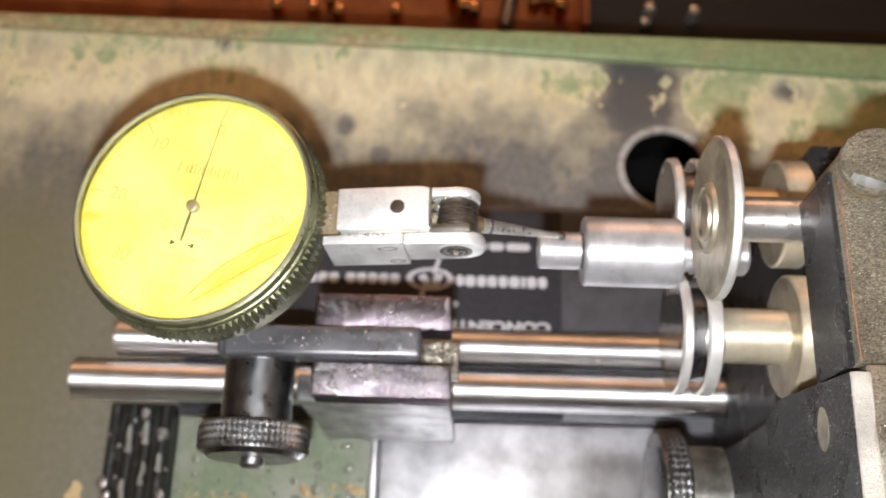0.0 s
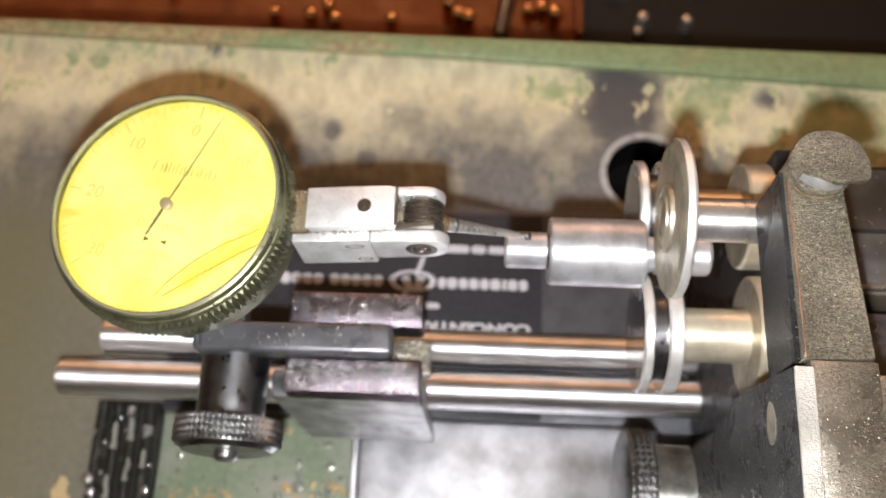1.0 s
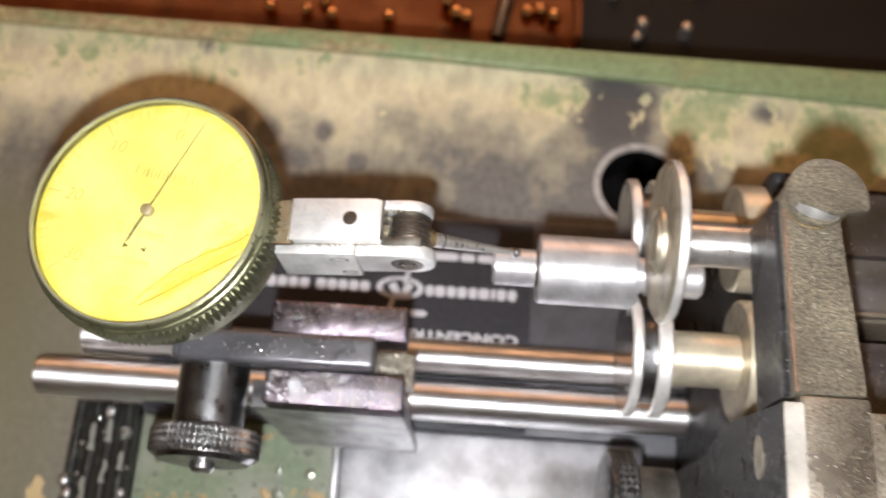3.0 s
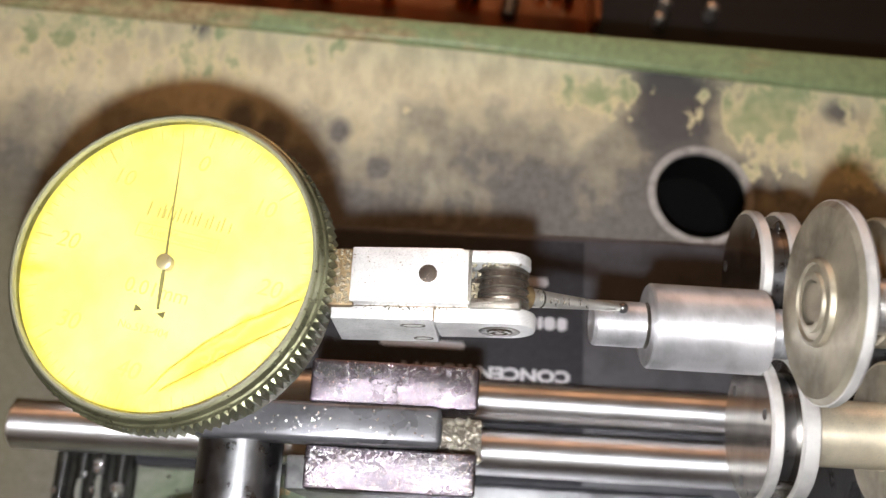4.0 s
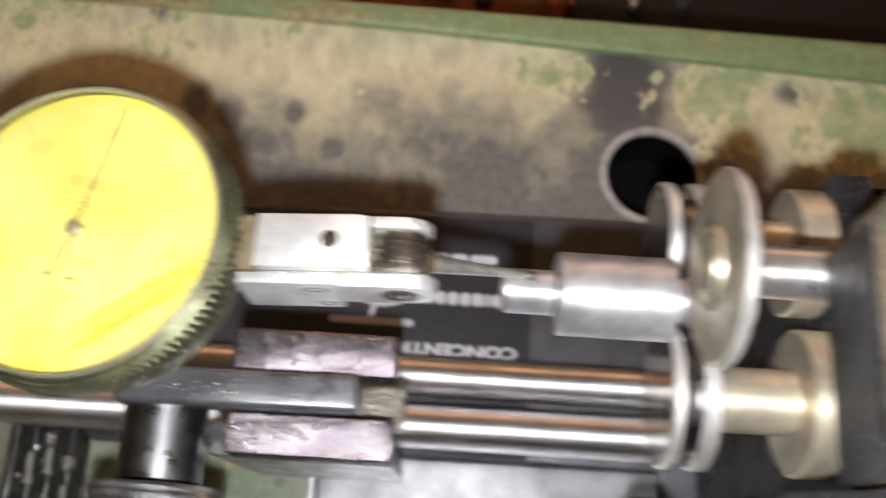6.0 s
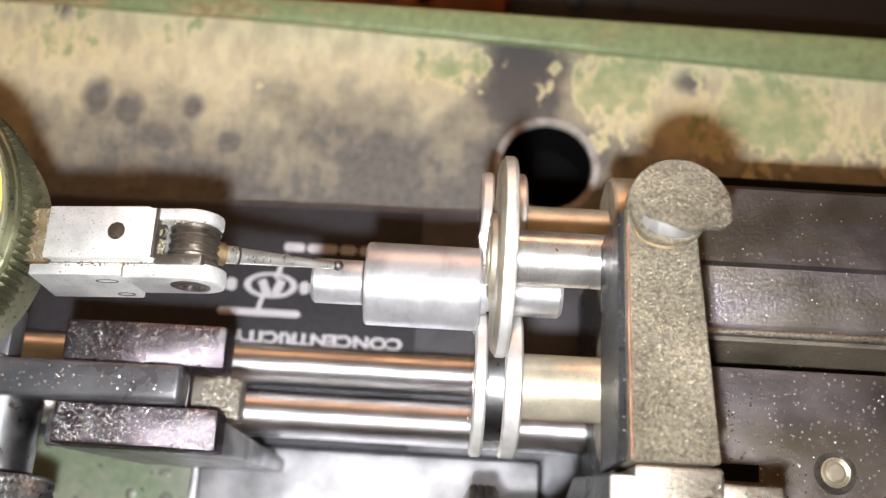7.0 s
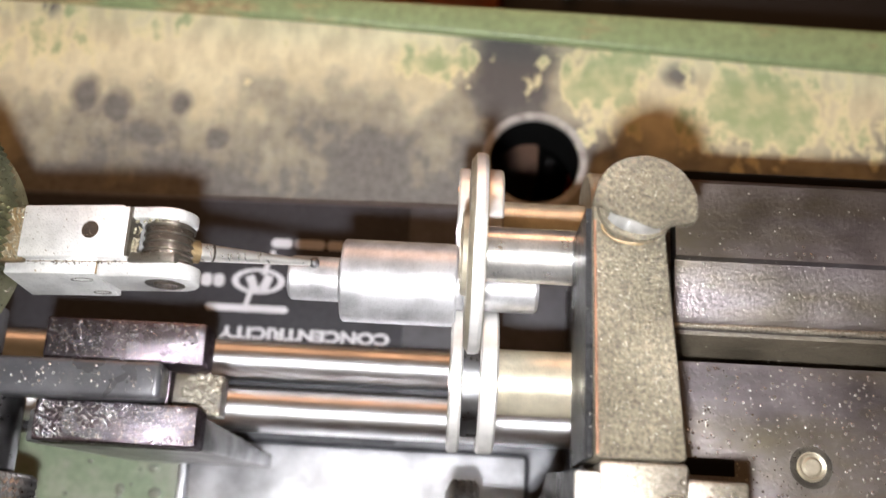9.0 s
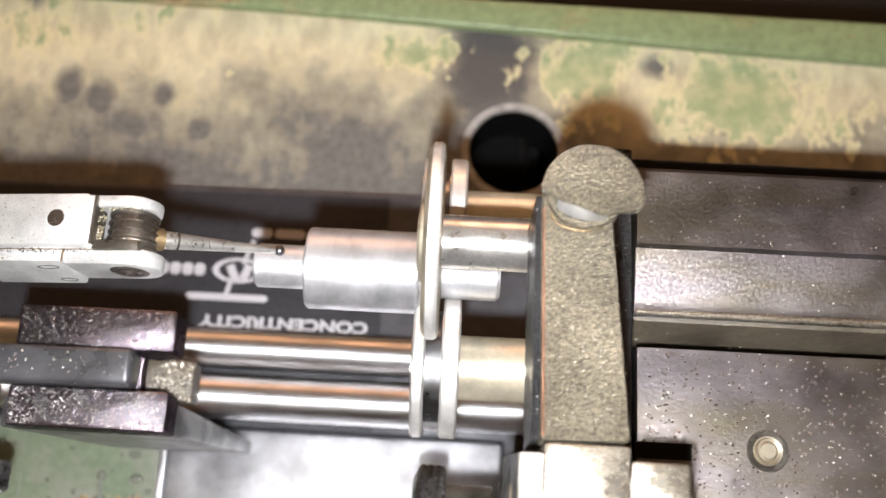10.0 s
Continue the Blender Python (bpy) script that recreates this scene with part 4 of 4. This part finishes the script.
part("body", lathe([(7.2, 0), (7.2, 5.3), (7.5, 5.6), (22.3, 5.6), (22.6, 5.35), (22.6, 0)], 80), TURNED, work)
part("shank", lathe([(22.5, 0), (22.5, 3.3), (23.4, 3.3), (23.5, 2.9), (24.4, 2.9), (24.6, 3.3), (33.0, 3.3), (33.5, 2.8), (33.5, 0)], 64), TURNED, work)


def spool(name, y, z, R, label):
    s = thing(name, at(35.6, y, z), label, "roller", "support rollers")
    for x0, x1 in ((0.0, 1.7), (3.9, 6.3)):
        d = part("disc", lathe([(x0, 0), (x0, R - 0.4), (x0 + 0.3, R), (x1 - 0.3, R), (x1, R - 0.4), (x1, 0)], 80), RIMS, s)
        part("disc_face", lathe([(x0 - 0.05, 0), (x0 - 0.05, R - 0.5), (x0 + 0.1, R - 0.5), (x0 + 0.1, 0)], 80), MIRROR, d, "oily flat face")
        for k in range(3):
            a = 2 * math.pi * k / 3 + x0
            part("pin_hole", moved(lathe([(x0 - 0.09, 0), (x0 - 0.09, 0.75), (x0 + 0.2, 0.75), (x0 + 0.2, 0)], 16), 0, 7.2 * math.cos(a), 7.2 * math.sin(a)), GUN, d)
    part("core", lathe([(1.6, 0), (1.6, R - 2.2), (4.0, R - 2.2), (4.0, 0)], 64), GUN, s, "dark groove floor")
    part("hub", lathe([(6.2, 0), (6.2, 4.5), (18.4, 4.5), (18.4, 0)], 64), BRASSY, s, "yellowed steel bushing")
    fl = part("flange", lathe([(18.2, 0), (18.2, R - 0.1), (18.5, R + 0.2), (22.6, R + 0.2), (22.9, R - 0.2), (22.9, 0)], 80), BRASSY, s)
    part("flange_face", lathe([(18.14, 4.6), (18.14, R - 0.3), (18.3, R - 0.3), (18.3, 4.6)], 80), DISC, fl, "oily flat face")
    return s


spool_front = spool("support_roller", 45.0, 73.2, 9.9, "steel twin-disc support roller with yellowed bushing")
spool_back = spool("support_roller", 66.6, 73.2, 9.0, "steel twin-disc support roller with yellowed bushing, behind the punch")

press = thing("pressure_roller", at(37.0, 56.4, 95.6), "large oily steel pressure roller on a chrome spindle", "roller")
part("wheel_disc", lathe([(0.0, 0), (0.0, 11.2), (0.5, 11.9), (1.4, 12.0), (2.0, 11.6), (2.1, 0)], 96), DISC, press, "oily steel disc")
part("wheel_rim", lathe([(0.45, 11.8), (0.6, 12.06), (1.5, 12.08), (1.9, 11.8)], 96), RIMS, press, "bright worn rim")
part("bearing_ring", lathe([(-0.9, 2.7), (-1.0, 3.0), (-0.9, 3.5), (-0.5, 3.6), (-0.5, 4.4), (-0.8, 4.6), (-0.6, 5.1), (0.1, 5.3)], 64), DISC, press, "worn bearing ring")
part("bearing_core", lathe([(-0.4, 0), (-0.6, 2.3), (0.1, 2.8)], 48), DISC, press)
part("spindle", lathe([(2.0, 0), (2.0, 3.3), (14.0, 3.3), (14.2, 2.4), (15.6, 2.4), (15.6, 0)], 64), SPINDLE, press, "bright chrome spindle")


# ---- arm, pedestal and housing ----
def arm():
    a = thing("roller_lever", at(50, 31, 98), "brown-grey cast roller lever with a round boss", "lever")
    def loc(bm):
        return moved(bm, -50, -31, -98)
    out = [(50.3, 31.2), (59.3, 31.4), (57.7, 51), (57.2, 58), (49.9, 58.6), (49.8, 56)]
    part("beam", loc(prism(out, 100.5, 111.6, 0.5)), CAST, a, "pitted brown-grey cast beam")
    part("side_plate", loc(prism([(49.4, 31.3), (50.2, 31.3), (50.0, 57.6), (49.2, 57.6)], 98.5, 110.2, 0.2)), BLACKFACE, a, "black machined side face")
    part("copper_edge", loc(tube([(50.45, 31.6, 111.5), (49.98, 55.8, 111.5)], [0.13, 0.13], 8)), COPPERLINE, a, "thin copper-coloured edge line")
    tops = [(0.6, 8.2, 1, 12, 13.57), (0.4, 7.0, 12, 22, 13.57), (1.4, 8.2, 26, 29.6, 16.27)]
    beads("raised_grain", CASTBEAD, a, tops, 2600, 0.03, 0.13, 21)
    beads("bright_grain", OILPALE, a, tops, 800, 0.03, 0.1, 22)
    cut = [(5.4 * math.cos(a), 5.4 * math.sin(a)) for a in (radians(-15 + 4.875 * k) for k in range(41))]
    cut += [(-4.2, -0.2), (-3.5, -1.1), (-1.4, -1.7), (0.6, -2.4), (1.5, -2.5), (2.2, -2.1), (3.2, -1.9), (4.3, -1.9), (4.9, -1.75)]
    part("boss", loc(moved(prism(cut, 112.7, 114.3, 0.3), 54.85, 56.9, 0)), CAST, a, "round pitted boss, cut flat on one side")
    neck = shape()
    rows = []
    for j in range(4):
        f, row = j / 3, []
        for k in range(15):
            g = k / 14
            top = Vector((-3.6 + 5.1 * g, -1.0 - 1.5 * g, 113.9))
            arc = math.pi * (1 - g)
            low = Vector((-1.0 + 2.9 * math.cos(arc), -1.1 - 0.9 * g - 1.9 * math.sin(arc), 111.5))
            row.append(neck.verts.new(top.lerp(low, f) + Vector((0, -0.25 * math.sin(math.pi * f), 0))))
        rows.append(row)
    for p, q in zip(rows, rows[1:]):
        for k in range(14):
            neck.faces.new((p[k], p[k + 1], q[k + 1], q[k]))
    bmesh.ops.solidify(neck, geom=list(neck.faces), thickness=0.2)
    part("boss_stem", loc(moved(lathe([(103, 0), (103, 4.2), (112.8, 4.2), (112.8, 0)], 40, "z"), 54.3, 57.6, 0)), CAST, a)
    part("filed_neck", loc(moved(neck, 54.85, 56.9, 0)), FILED, a, "bright filed neck below the boss")
    # Thin brown tube drawn where the groove round the neck reads dark.
    rim = [(-1.0 + 3.15 * math.cos(t), -1.5 - 2.0 * math.sin(t), 111.62) for t in (math.pi * (1 - k / 14) for k in range(15))]
    part("neck_groove", loc(moved(tube(rim, [0.14 + 0.05 * (k % 3) for k in range(15)], 8), 54.85, 56.9, 0)), BROWN, a, "dark brown line standing in for the groove round the neck")
    beads("raised_grain", CASTBEAD, a, [(1.5, 8.2, 25.6, 29.4, 16.27)], 500, 0.04, 0.14, 23)


arm()


def pedestal():
    p = thing("arm_pedestal", at(48, 20, 5), "cast pedestal with bare edges carrying the arm", "pedestal")
    def loc(bm):
        return moved(bm, -48, -20, -5)
    side = shape()
    prof = [(-40, 5), (-40, 113.5), (29.6, 113.5), (31.8, 87), (29.2, 78), (29.2, 5)]
    vs = [side.verts.new((47.9, y, z)) for y, z in prof]
    f = side.faces.new(vs)
    up = bmesh.ops.extrude_face_region(side, geom=[f])
    for v in (g for g in up["geom"] if isinstance(g, bmesh.types.BMVert)):
        v.co.x = 50.4
    part("side_plate", loc(side), BLACKFACE, p, "black painted side plate")
    part("plate_edge", loc(box(47.95, 50.45, -40, 29.7, 113.4, 114.0, 0.25)), PALECAST, p, "bare bright plate edge")
    part("column", loc(box(50.5, 59.2, -40, 31.0, 5, 112.4, 0.5)), PEDCAST, p, "brown-grey casting")
    part("step", loc(box(59.3, 65.4, -40, 29.7, 5, 111.0, 0.5)), PEDCAST, p, "brown-grey casting step")
    steps = [(2.6, 11.0, -20, 10.6, 107.4), (11.6, 17.2, -20, 9.4, 106.0)]
    beads("raised_grain", CASTBEAD, p, steps, 1600, 0.03, 0.11, 31)
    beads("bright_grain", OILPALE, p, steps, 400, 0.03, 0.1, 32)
    dowel = moved(lathe([(-0.08, 0), (-0.08, 1.9), (0.3, 1.9), (0.3, 0)], 40), 47.9, 24.5, 103.4)
    for v in dowel.verts:
        v.co.y = 24.5 + (v.co.y - 24.5) * 1.5
    part("dowel", loc(dowel), DISC, p, "flush oval dowel end")


pedestal()


def side_knob():
    k = thing("adjusting_knob", at(36.5, 21, 50), "knurled steel adjusting knob on a worn sleeve", "knob")
    part("grip", knurled(4.4, 12.2, 110, 8, 0.45, "x"), KNURL, k, "knurled grip")
    part("face", lathe([(-0.6, 0), (-0.6, 10.4), (0.1, 11.8), (0.2, 0)], 64), GUN, k, "smooth dark end face")
    part("sleeve", lathe([(4.3, 0), (4.3, 9.6), (11.6, 9.6), (11.6, 0)], 64), SLEEVE, k, "worn oily sleeve")


side_knob()


def bearing_plate():
    b = thing("bearing_bracket", at(60, 50, 5), "black cast bracket behind the rollers", "bracket")
    part("upright", prism([(-0.8, -18.5), (5.2, -18.5), (5.2, 27), (-0.8, 27)], 0.0, 74, 0.6), BLACKFACE, b)
    for y in (-5.0, 16.6):
        part("stub", moved(lathe([(-2.5, 0), (-2.5, 3.4), (0.1, 3.4), (0.1, 0)], 32), -1.5, y, 68.2), DARKPIN, b)


bearing_plate()


def housing():
    h = thing("motor_housing", at(66, 20, 5), "black crackle-enamelled housing with a stepped top", "housing")
    def loc(bm):
        return moved(bm, -66, -20, -5)
    bm = shape()
    prof = [(-60, 5), (-60, 77.8), (48.3, 77.8), (48.6, 64.0), (50.0, 64.0), (53.1, 74.2), (54.2, 75.2), (55.5, 75.9), (62.7, 77.1), (63.1, 78.0), (73.9, 78.2), (74.6, 77.5), (74.8, 5)]
    vs = [bm.verts.new((66.0, y, z)) for y, z in prof]
    f = bm.faces.new(vs)
    up = bmesh.ops.extrude_face_region(bm, geom=[f])
    for v in (g for g in up["geom"] if isinstance(g, bmesh.types.BMVert)):
        v.co.x = 148
    part("shell", loc(bm), HOUSING, h, "black crackle enamel shell", 25)
    # Black ledge carries the dark band behind the shell in its colour.
    part("rear_ledge", loc(box(66.5, 148, 75.0, 82.5, 0.5 + 5, 62, 0.4)), SLOT, h, "ledge painted black for the dark band behind the shell")
    # Pale strip along the worn ridge also paints its highlight line.
    part("worn_ridge_highlight", loc(tube([(66.2, 53.9, 75.1), (100, 53.9, 75.15), (147, 53.9, 75.1)], [0.4, 0.6, 0.45], 10)), PEDCAST, h, "pale worn ridge edge, its highlight line put into the colour")
    beads("raised_grain", ENAMELBEAD, h, [(0.5, 60, -25, 27.8, 72.78)], 4200, 0.06, 0.26, 41, 0.4)
    beads("raised_grain", ENAMELBEAD, h, [(0.5, 60, 43.4, 53.6, 72.98)], 1100, 0.06, 0.24, 42, 0.4)
    face = shape()
    vs = [face.verts.new((66.1, y, z)) for y, z in ((49.6, 64.1), (52.75, 74.5), (53.3, 74.7), (50.2, 64.1))]
    up = bmesh.ops.extrude_face_region(face, geom=[face.faces.new(vs)])
    for v in (g for g in up["geom"] if isinstance(g, bmesh.types.BMVert)):
        v.co.x = 147.9
    part("ridge_face", loc(face), OILYBROWN, h, "oily brown face below the ridge")
    # Flat black strip painted for the dark inside of a slot.
    part("slot", loc(box(65.6, 73.2, 33.4, 35.6, 77.0, 77.9, 0)), SLOT, h, "flat black strip standing in for a dark slot")
    # Flat ring whose dark colour gives the screw a shaded recess.
    part("recess_ring", loc(moved(lathe([(0.36, 1.9), (0.42, 2.1), (0.42, 2.7), (0.3, 2.8)], 40, "z"), 83.2, 35.2, 77.5)), DARKPIN, h, "dark ring standing in for the shaded recess round the screw")
    part("screw", loc(moved(lathe([(0.7, 0), (0.75, 1.0), (0.5, 1.3), (0.65, 1.6), (0.3, 1.75), (0.4, 1.95), (-0.4, 2.1)], 40, "z"), 83.2, 35.2, 77.5)), DISC, h, "dull threaded screw end")


housing()


# Unseen black backing, added to block light and view below the hole.
shelf = thing("hole_backing", at(50, 60, -740), "added black backing below the hole, keeps out stray light", "shelf")
part("backing_plate", box(-260, 260, -200, 86, 580, 588, 1), SLOT, shelf)
part("backing_wall", box(-260, 260, 86, 90, 580, 724, 0.5), SLOT, shelf)
part("backing_post", box(-30, 30, -60, 0, 0, 580, 1), SLOT, shelf)

# ---- below the table: a notched disc turning under the drilled hole, and what its window uncovers ----
ROTOR = (57, 86, -30)
rotor = thing("notched_rotor", at(*ROTOR), "black notched disc turning below the table", "rotor")
window = radians(25)
sector = [(46 * math.cos(a), 46 * math.sin(a)) for a in (window + (2 * math.pi - 2 * window) * k / 48 for k in range(49))]
sector += [(17 * math.cos(a), 17 * math.sin(a)) for a in (-window + 2 * window * k / 10 for k in range(11))]
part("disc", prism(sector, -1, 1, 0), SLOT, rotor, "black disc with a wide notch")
part("shaft", lathe([(-120, 0), (-120, 5), (4, 5), (4, 0)], 32, "z"), GUN, rotor, "upright shaft")
guide = thing("under_bracket", at(57, 126, -152), "brown bracket with a red cap below the table", "bracket")
part("foot", box(-24, 18, -14, 18, 0, 4, 0.5), SLOT, guide)
part("brown_plate", box(-18, 1, 3, 32, 4, 92, 0.6), BROWNBOARD, guide, "brown board plate")
part("red_cap", moved(lathe([(0, 0), (0, 2.6), (84, 2.6), (84, 3.4), (90.5, 3.4), (92.2, 2.4), (92.6, 0)], 28, "z"), 12.3, 0.4, 4), REDCAP, guide, "red plastic cap on a pin")
part("steel_pin", moved(lathe([(0, 0), (0, 1.6), (87, 1.6), (88, 1.0), (88, 0)], 20, "z"), 4.4, 7.4, 4), GUN, guide, "dull steel pin")

# ---- the phone's flash, carried beside the lens ----
flash = thing("phone_flash", eye_pose(PATH[0]) @ pose(-0.0025, -0.0102, 0.0), "small white phone flash beside the lens", "flash light")
glow, gn, gl_, gb = material("flash_led", (1, 1, 1), 0.5)
gb.inputs["Emission Color"].default_value = (0.96, 0.97, 1.0, 1)
gb.inputs["Emission Strength"].default_value = 8600
part("led", lathe([(0.0, 0), (0.0, 2.6), (0.25, 2.6), (0.25, 0)], 32, "z"), glow, flash, "glowing white diode")
part("led_ring", lathe([(1.0, 0), (1.0, 3.4), (0.0, 3.4), (0.0, 2.9), (0.8, 2.7), (0.8, 0)], 32, "z"), GUN, flash)


def motions():
    walk(flash, [(row[0], eye_pose(row) @ pose(-0.0025, -0.0102, 0.0)) for row in PATH])
    swing = [(0, 0), (0.2, 0), (0.5, 9), (0.8, 14), (1.0, 15), (1.2, 17), (1.5, 13), (1.8, -5), (2.0, -6), (2.2, -4), (2.5, 6), (2.9, 16), (3.1, 8), (3.3, 0),
             (3.5, -5), (3.7, -11), (3.8, -15), (4.0, -12), (4.2, 1), (4.3, 7), (4.5, 19), (4.65, 20.5), (4.8, 20), (5.0, 10), (5.1, 5.5), (5.3, 0), (5.4, 1),
             (5.5, -5), (5.6, -15), (5.8, -22), (5.9, -21), (6.0, 2), (6.2, 10), (6.4, 16), (6.8, 2), (7.2, -14), (7.6, -2), (8.1, 16), (8.6, 0), (9.0, -14), (9.4, 0), (9.85, 16), (10.0, 14)]
    walk(needle, [(t, at(0, 0, 0.35, 0, 0, ZERO - a)) for t, a in swing])
    steps = [k * 0.25 for k in range(41)]
    spin = 360 / 1.74
    walk(work, [(t, at(*WORK, spin * t)) for t in steps])
    walk(press, [(t, at(37.0, 56.4, 95.6, -spin * t * 3.3 / 12.0)) for t in steps])
    walk(spool_front, [(t, at(35.6, 45.0, 73.2, -spin * t * 3.3 / 9.9)) for t in steps])
    walk(spool_back, [(t, at(35.6, 66.6, 73.2, -spin * t * 3.3 / 9.0)) for t in steps])
    passes = [0.65, 1.57, 2.49, 3.39, 4.33, 5.23, 6.17, 7.1, 8.04, 8.97, 9.93, 10.86]
    turns = [k * 0.2 for k in range(51)]
    walk(rotor, [(t, at(*ROTOR, 0, 0, 90 - 360 * (np.interp(t, passes, range(12)) if t > passes[0] else (t - passes[0]) / 0.92))) for t in turns])


motions()
